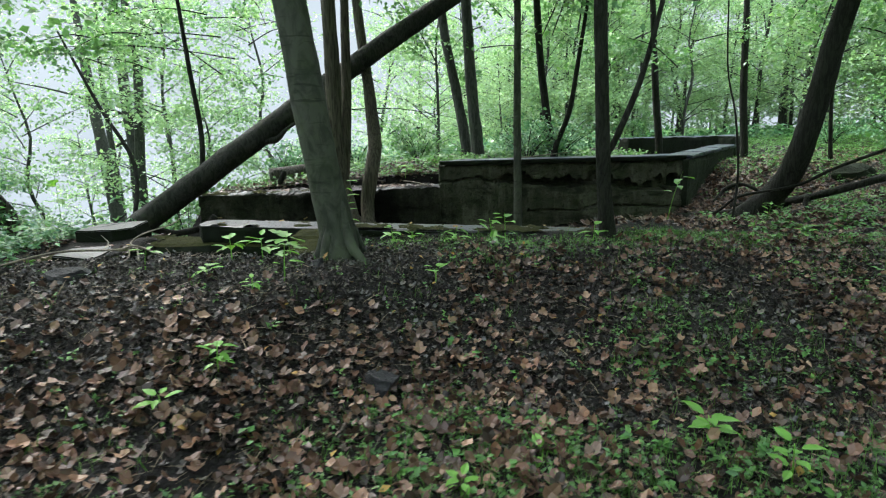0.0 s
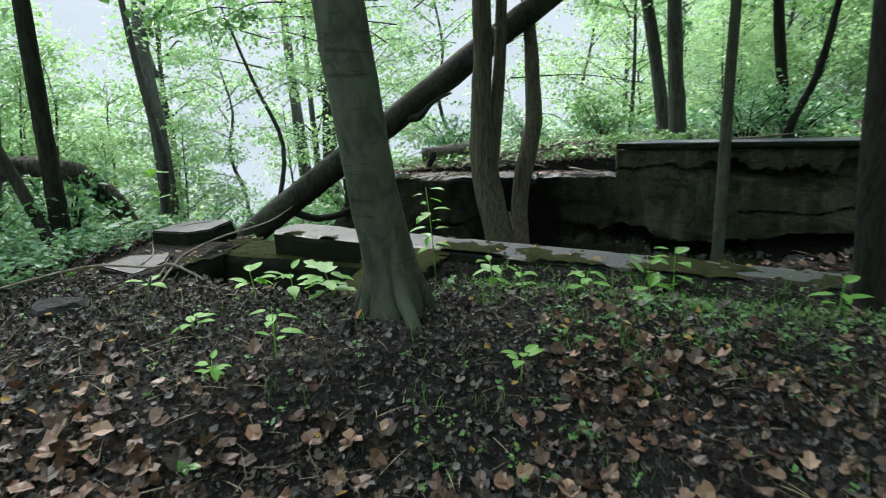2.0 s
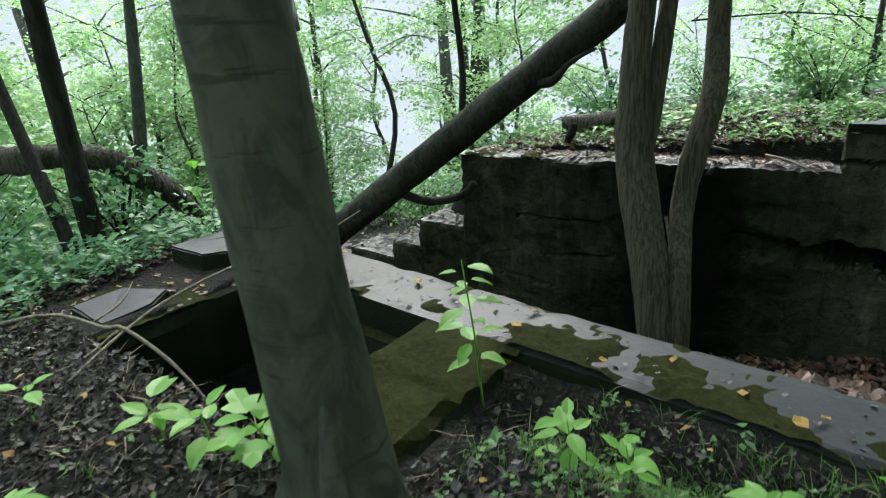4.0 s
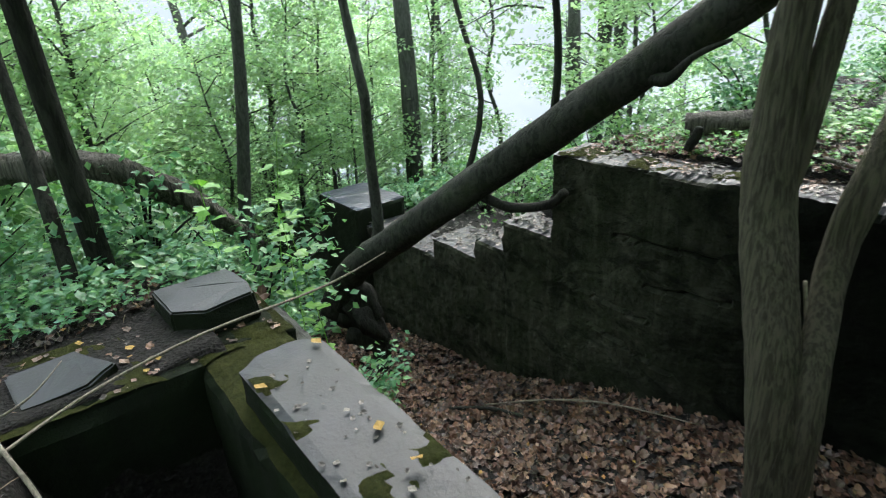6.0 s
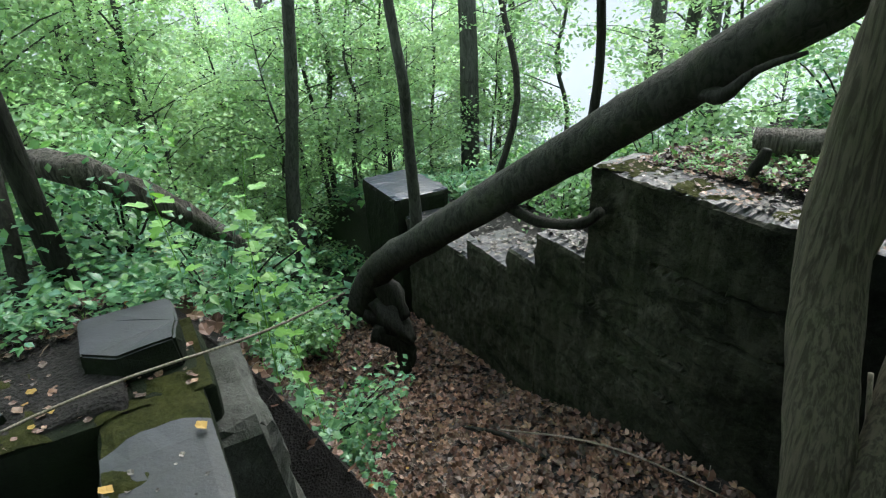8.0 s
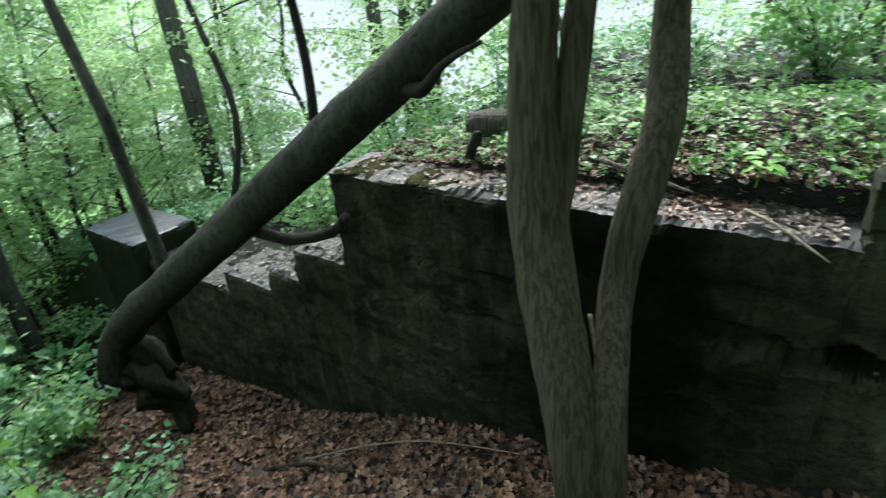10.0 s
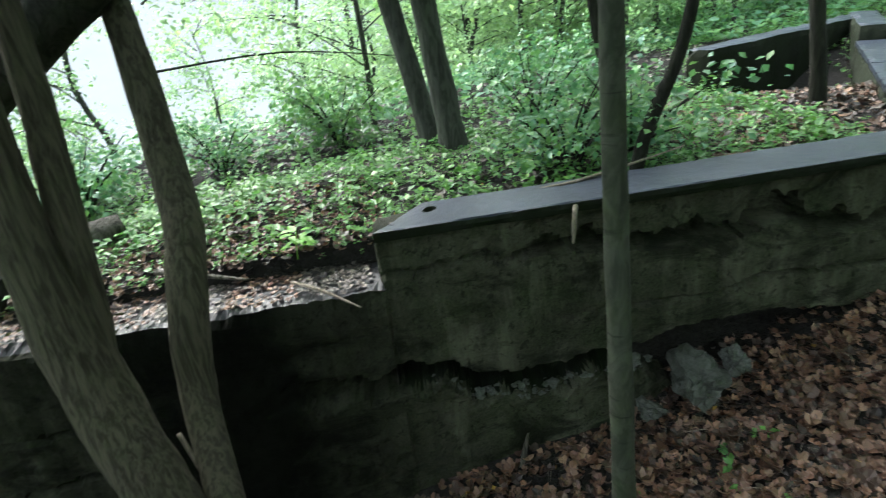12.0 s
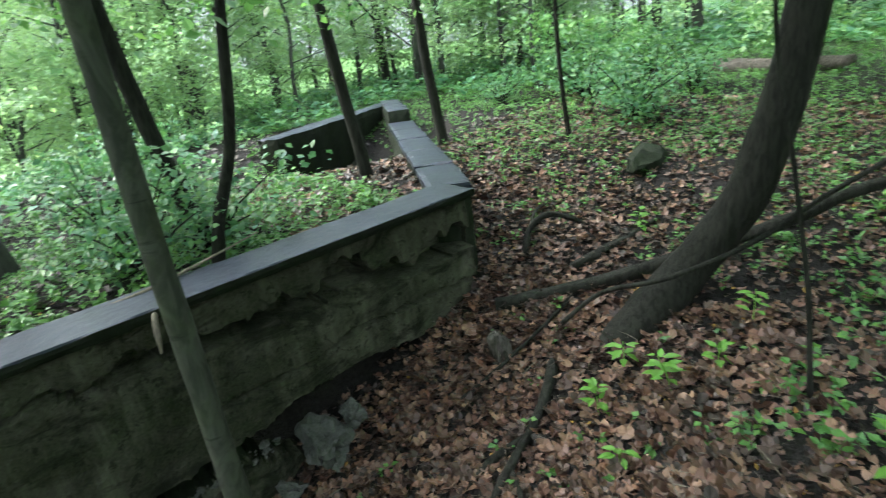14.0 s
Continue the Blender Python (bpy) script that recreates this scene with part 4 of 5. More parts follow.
stem("trunk", [(-7.5, -1.25, -1.35), (-7.05, -1.1, -0.56), (-5.65, -0.82, 0.49), (-4.3, -0.5, 1.49), (-2.9, -0.25, 2.49), (-1.5, 0.0, 3.49), (0.3, 0.3, 4.69)], [0.26, 0.215, 0.2, 0.195, 0.185, 0.17, 0.135], BARK_LOG, leaning, sides=24, rough=0.12, seed=4.0, steps=8)
stem("branch", [(-4.02, -0.42, 1.55), (-3.93, -0.3, 1.75), (-3.88, -0.24, 2.5), (-3.96, -0.26, 3.5), (-4.08, -0.28, 5.2)], [0.07, 0.05, 0.04, 0.037, 0.02], BARK_DARK, leaning, sides=10)
stem("branch", [(-5.0, -0.6, 1.0), (-5.06, -0.2, 2.0), (-5.66, 0.0, 3.0), (-6.3, 0.2, 4.2)], [0.04, 0.035, 0.03, 0.015], BARK_DARK, leaning, sides=8)
stem("branch", [(-2.85, -0.28, 2.4), (-2.6, -0.4, 2.42), (-2.4, -0.4, 2.6), (-2.15, -0.35, 2.72)], [0.07, 0.05, 0.03, 0.012], BARK_DARK, leaning, sides=10, rough=0.2)
stem("branch", [(-4.75, -0.6, 1.05), (-4.4, -0.4, 0.9), (-4.0, -0.2, 0.98), (-3.82, -0.16, 1.15)], [0.06, 0.06, 0.055, 0.05], BARK_DARK, leaning, sides=10, rough=0.2)
for k, (dx, dy, dz, r) in enumerate(((0.0, 0.0, 0.0, 0.24), (0.12, 0.05, -0.35, 0.26), (-0.1, -0.1, -0.6, 0.28), (0.15, -0.12, -0.85, 0.25))):
    stem("root", [(-7.25 + dx, -1.2 + dy, -0.75 + dz), (-7.0 + dx, -1.05 - dy, -0.95 + dz), (-6.8 + dx, -0.9 + dy, -1.35 + dz)], [r * 0.5, r * 0.62, r * 0.3], BARK_DARK, leaning, sides=12, rough=0.7, seed=dx + k)
fallen = thing("fallen_log", (-4.5, -4.2, 2.1), "weathered grey fallen trunk with split wood, propped off the ground", "log")
stem("trunk", [(-8.5, -6.6, 1.4), (-6.6, -5.6, 2.0), (-5.36, -4.82, 2.16), (-4.7, -4.2, 2.16), (-4.65, -3.75, 1.85), (-4.78, -3.35, 1.45), (-4.9, -3.1, 1.15)], [0.13, 0.12, 0.11, 0.105, 0.1, 0.07, 0.03], WOOD_DEAD, fallen, sides=18, rough=0.4, seed=2.0, steps=8)

# sticks and loose wood
def stick(points, radius, label, mat=TWIG, side=None):
    s = thing("stick", points[0], label, "stick")
    stem("stem", points, [radius] * (len(points) - 1) + [radius * 0.4], mat, s, sides=7, rough=0.15, seed=points[0][0])
    for pts, r in side or ():
        stem("twig", pts, [r] * (len(pts) - 1) + [r * 0.4], mat, s, sides=5)
    return s


stick([(-2.25, -5.4, 1.6), (-2.44, -5.07, 1.64), (-2.7, -4.7, 1.61), (-2.85, -4.2, 1.6), (-2.92, -3.6, 1.57), (-2.96, -3.3, 1.57), (-2.99, -2.95, 1.62)], 0.0075, "long thin bare branch lying over the wall")
stick([(-3.3, -5.9, 1.6), (-3.05, -5.25, 1.64), (-2.6, -5.1, 1.63), (-2.44, -5.07, 1.655), (-2.2, -5.0, 1.52), (-1.95, -4.98, 1.38)], 0.009, "thin forked bare branch over the pit", TWIG,
      [([(-2.5, -5.08, 1.63), (-2.4, -5.3, 1.6), (-2.45, -5.5, 1.58)], 0.006), ([(-2.7, -5.13, 1.63), (-2.75, -4.95, 1.66), (-2.9, -4.8, 1.7)], 0.006)])
stick([(-0.62, 0.12, 1.68), (-0.4, -0.05, 1.67), (-0.136, -0.25, 1.61)], 0.012, "short pale stick on the wall top")
stick([(0.85, 0.45, 1.98), (1.3, 0.3, 2.04), (1.75, 0.4, 2.07), (2.3, 0.55, 2.12)], 0.012, "pale thin stick lying on the coping")
stick([(1.36, 0.1, 2.02), (1.3, -0.08, 2.0), (1.28, -0.12, 1.9), (1.27, -0.12, 1.78)], 0.018, "short broken stick hanging over the coping")
stick([(0.8, -0.1, -0.2), (0.85, -0.05, 0.0), (0.9, -0.02, 0.18)], 0.022, "grey stake standing in the leaves", WOOD_DEAD)
stick([(-1.26, -0.7, 1.2), (-1.12, -0.78, 0.7), (-1.0, -0.8, 0.2), (-0.85, -0.85, -0.5)], 0.014, "pale dead stick against a forked tree")
stick([(-4.4, -0.9, -1.6), (-3.6, -0.6, -1.22), (-2.9, -0.4, -0.98), (-2.0, -0.3, -0.75)], 0.012, "thin pale branch on leaf litter")
stick([(-4.9, -1.1, -1.85), (-4.3, -0.9, -1.6), (-3.6, -0.9, -1.33)], 0.03, "dark rotting stick on leaf litter", BARK_DARK)
stick([(-1.7, 0.55, 1.72), (-1.3, 0.4, 1.7), (-0.95, 0.3, 1.66)], 0.02, "short grey branch on the wall top", WOOD_DEAD)
stump = thing("stump", (-2.85, 0.5, 1.55), "small dark broken stump on the wall top", "stump")
stem("stem", [(-2.9, 0.55, 1.4), (-2.88, 0.55, 1.62), (-2.82, 0.55, 1.74), (-2.8, 0.56, 1.84)], [0.05, 0.045, 0.05, 0.03], BARK_DARK, stump, rough=0.3)


def lying(xy, radius, sink, label, mat=BARK_DARK, taper=0.6, twigs=()):
    """Dead wood following the ground under it."""
    pts = [(x, y, float(ground_z(x, y)) + radius * sink + lift) for x, y, lift in xy]
    s = thing("stick" if radius < 0.06 else "fallen_log", pts[0], label, "stick" if radius < 0.06 else "log")
    n = len(pts) - 1
    stem("stem", pts, [radius * (1 - (1 - taper) * i / n) for i in range(n + 1)], mat, s, sides=12, rough=0.35, seed=xy[0][0], steps=6)
    for way, r in twigs:
        stem("twig", [(x, y, float(ground_z(x, y)) + lift) for x, y, lift in way], [r] * (len(way) - 1) + [r * 0.4], mat, s, sides=7, rough=0.3)
    return s


lying([(3.9, -0.4, 0), (4.34, -0.95, 0), (4.8, -1.55, 0.05), (5.26, -2.17, 0.18), (5.7, -2.6, 0.32), (6.8, -3.6, 0.5)], 0.07, 0.4, "dark fallen trunk resting across the leafy slope", taper=0.5, twigs=[([(5.0, -1.95, 0.15), (4.95, -2.0, 0.02), (4.9, -2.1, -0.05)], 0.035)])
lying([(4.55, -0.75, 0), (5.0, -0.95, 0), (5.6, -1.0, 0)], 0.05, 0.4, "rotting branch half sunk in leaves")
stick([(3.9, -1.1, 1.12), (4.15, -1.32, 1.36), (4.14, -1.87, 1.62), (4.67, -2.24, 1.8), (5.0, -2.52, 2.06), (5.7, -3.1, 2.5), (6.5, -3.7, 3.0)], 0.019, "thin bare limb arching past a leaning tree", BARK_DARK)
lying([(3.62, -1.22, 0), (3.35, -1.36, 0.03), (3.05, -1.42, 0.02), (2.7, -1.5, 0.02), (2.3, -1.65, -0.02)], 0.045, 0.5, "black wet root lying in the leaves", twigs=[([(3.05, -1.42, 0.03), (2.8, -1.3, 0.04), (2.5, -1.28, -0.02)], 0.03), ([(2.8, -1.47, 0.03), (2.6, -1.75, 0.03), (2.45, -1.95, -0.02)], 0.025)])
lying([(3.05, -0.72, 0.01), (3.5, -0.9, 0.05), (4.1, -0.97, 0.03), (4.4, -0.9, 0.0)], 0.018, 0.5, "thin dark stick on brown leaves")
lying([(2.5, -2.6, 0.01), (2.75, -2.2, 0.03), (3.1, -1.95, 0.02), (3.25, -1.75, 0.0)], 0.01, 0.5, "thin bare twig on brown leaves")
lying([(4.55, -0.2, -0.02), (4.75, -0.12, 0.12), (4.95, -0.2, 0.16), (5.1, -0.38, 0.08), (5.2, -0.5, -0.04)], 0.035, 0.5, "black arched root beside the wall corner", twigs=[([(4.75, -0.12, 0.12), (5.1, 0.1, 0.1), (5.5, 0.2, 0.03)], 0.018)])
lying([(12.1, 1.3, 0), (12.1, 0.4, 0), (12.15, -0.9, 0.02)], 0.15, 0.6, "mossy fallen trunk far along the path", WOOD_DEAD, 0.8)
rotten = thing("stump", (3.5, -0.8, float(ground_z(3.5, -0.8))), "rotten broken stump among brown leaves", "stump")
stem("stem", [(3.5, -0.8, float(ground_z(3.5, -0.8)) - 0.1), (3.49, -0.8, float(ground_z(3.5, -0.8)) + 0.1), (3.45, -0.78, float(ground_z(3.5, -0.8)) + 0.24)], [0.1, 0.085, 0.05], WOOD_DEAD, rotten, rough=0.6, seed=3.0)
whip = thing("sapling", (3.53, -2.95, float(ground_z(3.53, -2.95))), "thin bare leaning sapling on the slope", "sapling")
stem("stem", [(3.53, -2.95, float(ground_z(3.53, -2.95)) - 0.05), (3.6, -2.86, 2.0), (3.56, -2.74, 2.7), (3.45, -2.66, 3.3), (3.4, -2.6, 4.6)], [0.016, 0.014, 0.012, 0.01, 0.006], BARK_DARK, whip, sides=8, rough=0.2)


def rock(name, place, size, turn, seed, mat, label, category="stone", detail=3):
    """An angular stone: a few random cuts shape a ball."""
    g = np.random.default_rng(int(seed * 97) + 13)
    cuts = [(Vector(g.normal(0, 1, 3)).normalized(), g.uniform(0.45, 0.8)) for _ in range(9)]
    bm = bmesh.new()
    bmesh.ops.create_icosphere(bm, subdivisions=detail, radius=1)
    for v in bm.verts:
        for n, d in cuts:
            k = v.co.dot(n)
            if k > d:
                v.co -= n * (k - d)
        f = 1.25 * (1 + (0.3 if name == "rubble" else 0.12) * fbm(v.co.x * 2 + seed, v.co.y * 2, v.co.z * 2, 5))
        v.co = Vector((v.co.x * size[0], v.co.y * size[1], v.co.z * size[2])) * f
    me = bpy.data.meshes.new(name)
    bm.to_mesh(me)
    bm.free()
    me.materials.append(mat)
    ob = new(name, me)
    ob.matrix_world = pose(*place, 25 * math.sin(seed * 3), 25 * math.cos(seed * 2), turn) if name == "rubble" else pose(*place, 6, 5, turn)
    return tagged(ob, label, category)


def on_ground(x, y, lift=0.0):
    return (x, y, float(ground_z(x, y)) + lift)


rock("stone", on_ground(-0.19, -6.78, 0.04), (0.105, 0.09, 0.075), 20, 1.0, STONE, "angular dark stone in dry leaves")
rock("stone", on_ground(-2.55, -5.75, 0.04), (0.15, 0.1, 0.06), 50, 2.0, STONE, "flat black stone on bare soil")
rock("stone", on_ground(-0.78, -5.62, 0.02), (0.05, 0.07, 0.05), 10, 3.0, STONE, "small dark stone at a tree foot")
rock("stone", on_ground(-1.5, -6.3, 0.01), (0.06, 0.05, 0.02), 70, 4.0, STONE, "flat dark stone chip")
rock("stone", on_ground(6.72, -0.27, 0.08), (0.36, 0.25, 0.16), 30, 5.0, CONC_FACE, "grey slab lying on the leafy slope")
cut = thing("log_piece", (-2.8, 1.2, 1.75), "short weathered log lying on the wall top", "log")
stem("trunk", [(-3.19, 0.99, 1.74), (-2.8, 1.2, 1.77), (-2.3, 1.5, 1.82)], [0.12, 0.125, 0.11], WOOD_DEAD, cut, sides=16, rough=0.2)
for x, y, z, a, b2, c, k in ((2.22, -0.02, 0.52, 0.27, 0.16, 0.17, 7), (2.5, -0.02, 0.66, 0.12, 0.1, 0.09, 8), (1.86, -0.05, 0.32, 0.13, 0.09, 0.09, 9)):
    rock("rubble", (x, y, z - 0.06), (a, b2, c), 10 * k, k, CONC_CRUMB, "pale broken concrete lump below a crack", "rubble", 4)
r2 = np.random.default_rng(5)
for i in range(110):
    x = r2.uniform(0.25, 1.9)
    zc = float(lerp_table(x, CRACK_LOW)) - 0.25
    s2 = 0.008 + 0.028 * r2.uniform() ** 2
    rock("rubble", (x, r2.uniform(0.04, 0.17), zc + r2.uniform(-0.03, 0.05)), (s2 * 1.3, s2, s2 * 0.6), r2.uniform(0, 90), i, CONC_CRUMB, "pale crumbled concrete in the crack", "rubble", 1)["group"] = "crumbled concrete"

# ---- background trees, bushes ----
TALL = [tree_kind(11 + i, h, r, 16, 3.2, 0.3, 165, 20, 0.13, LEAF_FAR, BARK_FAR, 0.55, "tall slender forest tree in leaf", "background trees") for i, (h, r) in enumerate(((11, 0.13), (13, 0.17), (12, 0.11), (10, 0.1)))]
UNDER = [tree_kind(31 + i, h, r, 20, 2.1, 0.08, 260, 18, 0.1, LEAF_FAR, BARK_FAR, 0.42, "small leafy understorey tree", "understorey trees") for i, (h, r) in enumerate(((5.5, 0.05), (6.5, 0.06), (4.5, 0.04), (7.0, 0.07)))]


def bush_kind(seed, r, h, n, per, leaf, mat, label, group):
    g = np.random.default_rng(seed)
    b = thing("bush", (0, 0, 0), label, "bush", group)
    tubes = []
    ends = []
    for i in range(14):
        a, ln = g.uniform(0, 6.28), g.uniform(0.4, 1.0)
        tip = np.array([math.cos(a) * r * ln, math.sin(a) * r * ln, h * g.uniform(0.4, 1.0)])
        tubes.append(tube([(0, 0, -0.1), tip * (0.4, 0.4, 0.55), tip], (0.014, 0.01, 0.004), 4, 0.05, seed, 3))
        ends.append(tip)
    child("woody_base", join_tubes("woody_base", tubes, BARK_DARK), b)

    def centres(k):
        for _ in range(k):
            t = ends[g.integers(len(ends))] * g.uniform(0.35, 1.1)
            yield t + g.normal(0, 0.16 * r, 3)
    child("foliage", mesh_np("foliage", *spread_leaves(g, sprays(g, n, per, centres, 0.22 * r + 0.06), leaf * 0.7, leaf * 1.3, LEAF5, FACE5), mat), b)
    return b


BUSH = [bush_kind(51, 0.75, 0.9, 90, 14, 0.075, LEAF_BUSH, "dense small-leaved green bush", "bushes"),
        bush_kind(52, 0.6, 0.7, 80, 12, 0.06, LEAF_BUSH, "low leafy green shrub", "bushes"),
        bush_kind(53, 0.9, 1.3, 110, 12, 0.1, LEAF_CANOPY, "tall shrub with broad pale leaves", "bushes")]


def ok_far(x, y):
    if -10.5 < x < 5.2 and -9 < y < 3.6:
        return False
    if x > -3.5 and x < 7 and y < 0:
        return False
    if 1.5 < x < 10.5 and -3 < y < 9.5:
        return False
    return math.hypot(x, y + 5) > 7.5


spots = []
while len(spots) < 62:
    a, d = rng.uniform(-0.5, 3.65), 9 + 30 * rng.uniform(0, 1) ** 0.8
    x, y = d * math.cos(a), -4 + d * math.sin(a)
    sky_gap = 1.7 < a < 2.5 and d > 9
    if ok_far(x, y) and not (sky_gap and rng.uniform() < 0.7) and all(math.hypot(x - u, y - v) > 1.7 for u, v in spots):
        spots.append((x, y))
place_copies(TALL, spots, rng, 0.85, 1.25)
spots2 = []
while len(spots2) < 120:
    a, d = rng.uniform(-0.6, 3.75), 7.5 + 24 * rng.uniform(0, 1) ** 1.4
    x, y = d * math.cos(a), -4 + d * math.sin(a)
    sky_gap = 1.8 < a < 2.5 and d > 9
    if ok_far(x, y) and not (sky_gap and rng.uniform() < 0.6) and all(math.hypot(x - u, y - v) > 1.3 for u, v in spots2):
        spots2.append((x, y))
place_copies(UNDER, spots2, rng, 0.8, 1.3)
for i in range(36):
    a, d = 0.45 + 1.2 * (i + rng.uniform(0, 0.9)) / 36, rng.uniform(14.5, 26)
    x, y = d * math.cos(a), -4 + d * math.sin(a)
    if ok_far(x, y):
        copy_thing(UNDER[i % 4], Matrix.Translation((x, y, float(ground_z(x, y)) - 0.2)) @ Matrix.Rotation(i * 1.7, 4, 'Z') @ Matrix.Scale(1.1, 4))
for i in range(20):
    a, d = 2.7 + 0.7 * (i + rng.uniform(0, 0.9)) / 20, rng.uniform(11, 19)
    x, y = d * math.cos(a), -4 + d * math.sin(a)
    copy_thing(UNDER[i % 4], Matrix.Translation((x, y, float(ground_z(x, y)) - 0.2)) @ Matrix.Rotation(i * 1.9, 4, 'Z'))
# unseen trees behind the camera, added to block light on the wall faces
for i in range(46):
    a, d = 3.5 + 2.55 * (i + rng.uniform(0, 0.9)) / 46, rng.uniform(8.5, 20)
    x, y = 0.5 + d * math.cos(a), -6 + d * math.sin(a)
    kind = TALL[i % 4] if i % 3 else UNDER[i % 4]
    copy_thing(kind, Matrix.Translation((x, y, float(ground_z(x, y)))) @ Matrix.Rotation(i * 1.3, 4, 'Z'))
# second unseen belt to the south, added to dim low light further
for i in range(64):
    a, d = 3.45 + 2.65 * (i + rng.uniform(0, 0.9)) / 64, rng.uniform(6.5, 15)
    x, y = 0.5 + d * math.cos(a), -7.5 + d * math.sin(a)
    if y < -11.5 or abs(x) > 7:
        copy_thing(UNDER[(i * 3) % 4], Matrix.Translation((x, y, float(ground_z(x, y)) - 0.1)) @ Matrix.Rotation(i * 2.1, 4, 'Z'))
bush_spots = [(-4.2, -3.5), (-4.9, -4.0), (-5.4, -3.0), (-6.2, -3.6), (-4.3, -5.3), (-5.5, -5.2), (-6.6, -4.7), (-7.4, -3.2), (-8.2, -4.4), (-5.2, -6.3), (-6.8, -6.4), (-8.5, -2.2), (-4.3, -2.85),
              (1.6, 1.1), (-6.2, 1.5), (2.2, 1.3), (1.6, 2.3), (-7.4, 1.9), (-5.9, 2.4), (-9.0, 1.4), (-5.8, 3.0), (-3.4, 2.9), (-2.0, 3.6), (-0.6, 4.2),
              (9.5, 2.4), (9.0, 4.0), (10.8, 3.3), (8.6, 1.0), (10.5, 1.0), (11.8, 2.4), (-10.5, -2.6), (-10.8, -5), (6.4, 8.6), (3.0, 6.4), (1.8, 6.0), (13, 0), (12, 5)]
place_copies(BUSH, bush_spots, rng, 0.75, 1.25)


# ---- leaf litter, herbs, grass ----
def strew(name, n, region, keep, shape, faces, lo, hi, mat, label, seed, lift=0.012, wild=0.35):
    g = np.random.default_rng(seed)
    x, y = g.uniform(region[0], region[1], n), g.uniform(region[2], region[3], n)
    sel = keep(x, y, g.uniform(0, 1, n))
    x, y = x[sel], y[sel]
    p = np.stack([x, y, ground_z(x, y) + g.uniform(0, lift * 2, len(x))], -1)
    k = len(x)
    me = mesh_np(name, *scatter(shape, faces, p, g.uniform(lo, hi, k), g.uniform(0, 6.283, k), g.normal(0.0, wild, k), g.normal(0, wild, k)), mat)
    return tagged(new(name, me), label, "leaf litter", kind="stuff")


def in_trench(x, y):
    return (y > -3.78) & (y < 0.0) & (x < 4.4)


def walled(x, y):
    """Where concrete stands."""
    north = (y > -0.08) & (y < 0.42) & (x > -0.02) & (x < 4.2) | (y > -0.05) & (y < 0.16) & (x > -9) & (x < 0)
    south = (y > -4.24) & (y < -3.78) & (x > -3.5) & (x < 2.4) | (x > -3.5) & (x < -0.72) & (y > -5.12) & (y < -3.7)
    return north | south


def patch(x, y, f, s):
    return 0.5 + 0.5 * wavy(x * f, y * f, s)


strew("leaf_litter", 22000, (-9, 4.6, -3.78, 0.0), lambda x, y, u: in_trench(x, y) & (u < np.where(y > -2.8, 1.0, 0.3)), CURLED, FMAPLE, 0.05, 0.13, LITTER_RED, "wet reddish brown fallen leaves in the trench", 1, 0.02)
strew("leaf_litter", 30000, (2.6, 10, -7, 3), lambda x, y, u: ~walled(x, y) & (u < 0.45 + 0.5 * patch(x, y, 0.9, 2)), CURLED, FMAPLE, 0.03, 0.09, LITTER_RED, "brown fallen leaves on the slope", 2, 0.02)
strew("leaf_litter", 26000, (-6, 5, -10.5, -4.2), lambda x, y, u: ~walled(x, y) & (u < np.clip(0.6 * patch(x, y, 0.9, 4) - 0.2 + 0.3 * sstep(-6.4, -7.2, y), 0.08, 1)), CURLED, FMAPLE, 0.018, 0.055, LITTER_GREY, "old brown fallen leaves on black soil", 3, 0.012)
strew("leaf_litter", 9000, (-4, 3, -9.5, -5.9), lambda x, y, u: u < np.clip(1.5 * np.exp(-((x + 0.15) / 0.95) ** 2 - ((y + 6.9) / 0.55) ** 2) + (0.2 + 0.9 * patch(x, y, 1.1, 6)) * sstep(-6.35, -7.1, y + 0.12 * x), 0, 1) * np.clip(0.3 + 1.3 * patch(x, y, 2.3, 8), 0, 1), CURLED, FMAPLE, 0.035, 0.1, LITTER_RED, "drift of reddish brown dead leaves", 4, 0.03, 0.5)
strew("leaf_litter", 9000, (-4.5, 4, -9.5, -5.6), lambda x, y, u: u < np.clip((0.25 + 0.9 * patch(x, y, 1.1, 6)) * sstep(-6.0, -7.0, y + 0.12 * x), 0, 1), DRY, FDRY, 0.03, 0.085, LITTER_RED, "crumpled reddish brown dead leaves", 14, 0.035, 0.6)
strew("leaf_litter", 3600, (1.6, 6.2, -1.2, 1.6), lambda x, y, u: y < 0.3 + np.clip(x - 4.2, 0, 9) * 1.3, CURLED, FMAPLE, 0.04, 0.1, LITTER_RED, "brown leaves heaped along the wall foot", 11, 0.03)
strew("leaf_litter", 1300, (-6, 7, -9.5, 3), lambda x, y, u: ~walled(x, y), LEAF5, FACE5, 0.03, 0.06, LITTER_YELLOW, "scattered yellow fallen leaves", 5, 0.03)
strew("leaf_litter", 5000, (-4, 0, 0.14, 1.6), lambda x, y, u: u < 1.15 - 0.55 * y, CURLED, FMAPLE, 0.03, 0.08, LITTER_RED, "fallen leaves and dirt on the wall top", 8, 0.02)
strew("leaf_litter", 9000, (-9, 8, 0.4, 7), lambda x, y, u: u < 0.2 + 0.7 * patch(x, y, 0.8, 6), DRY, FDRY, 0.05, 0.1, LITTER_GREY, "fallen leaves behind the wall", 6, 0.02)
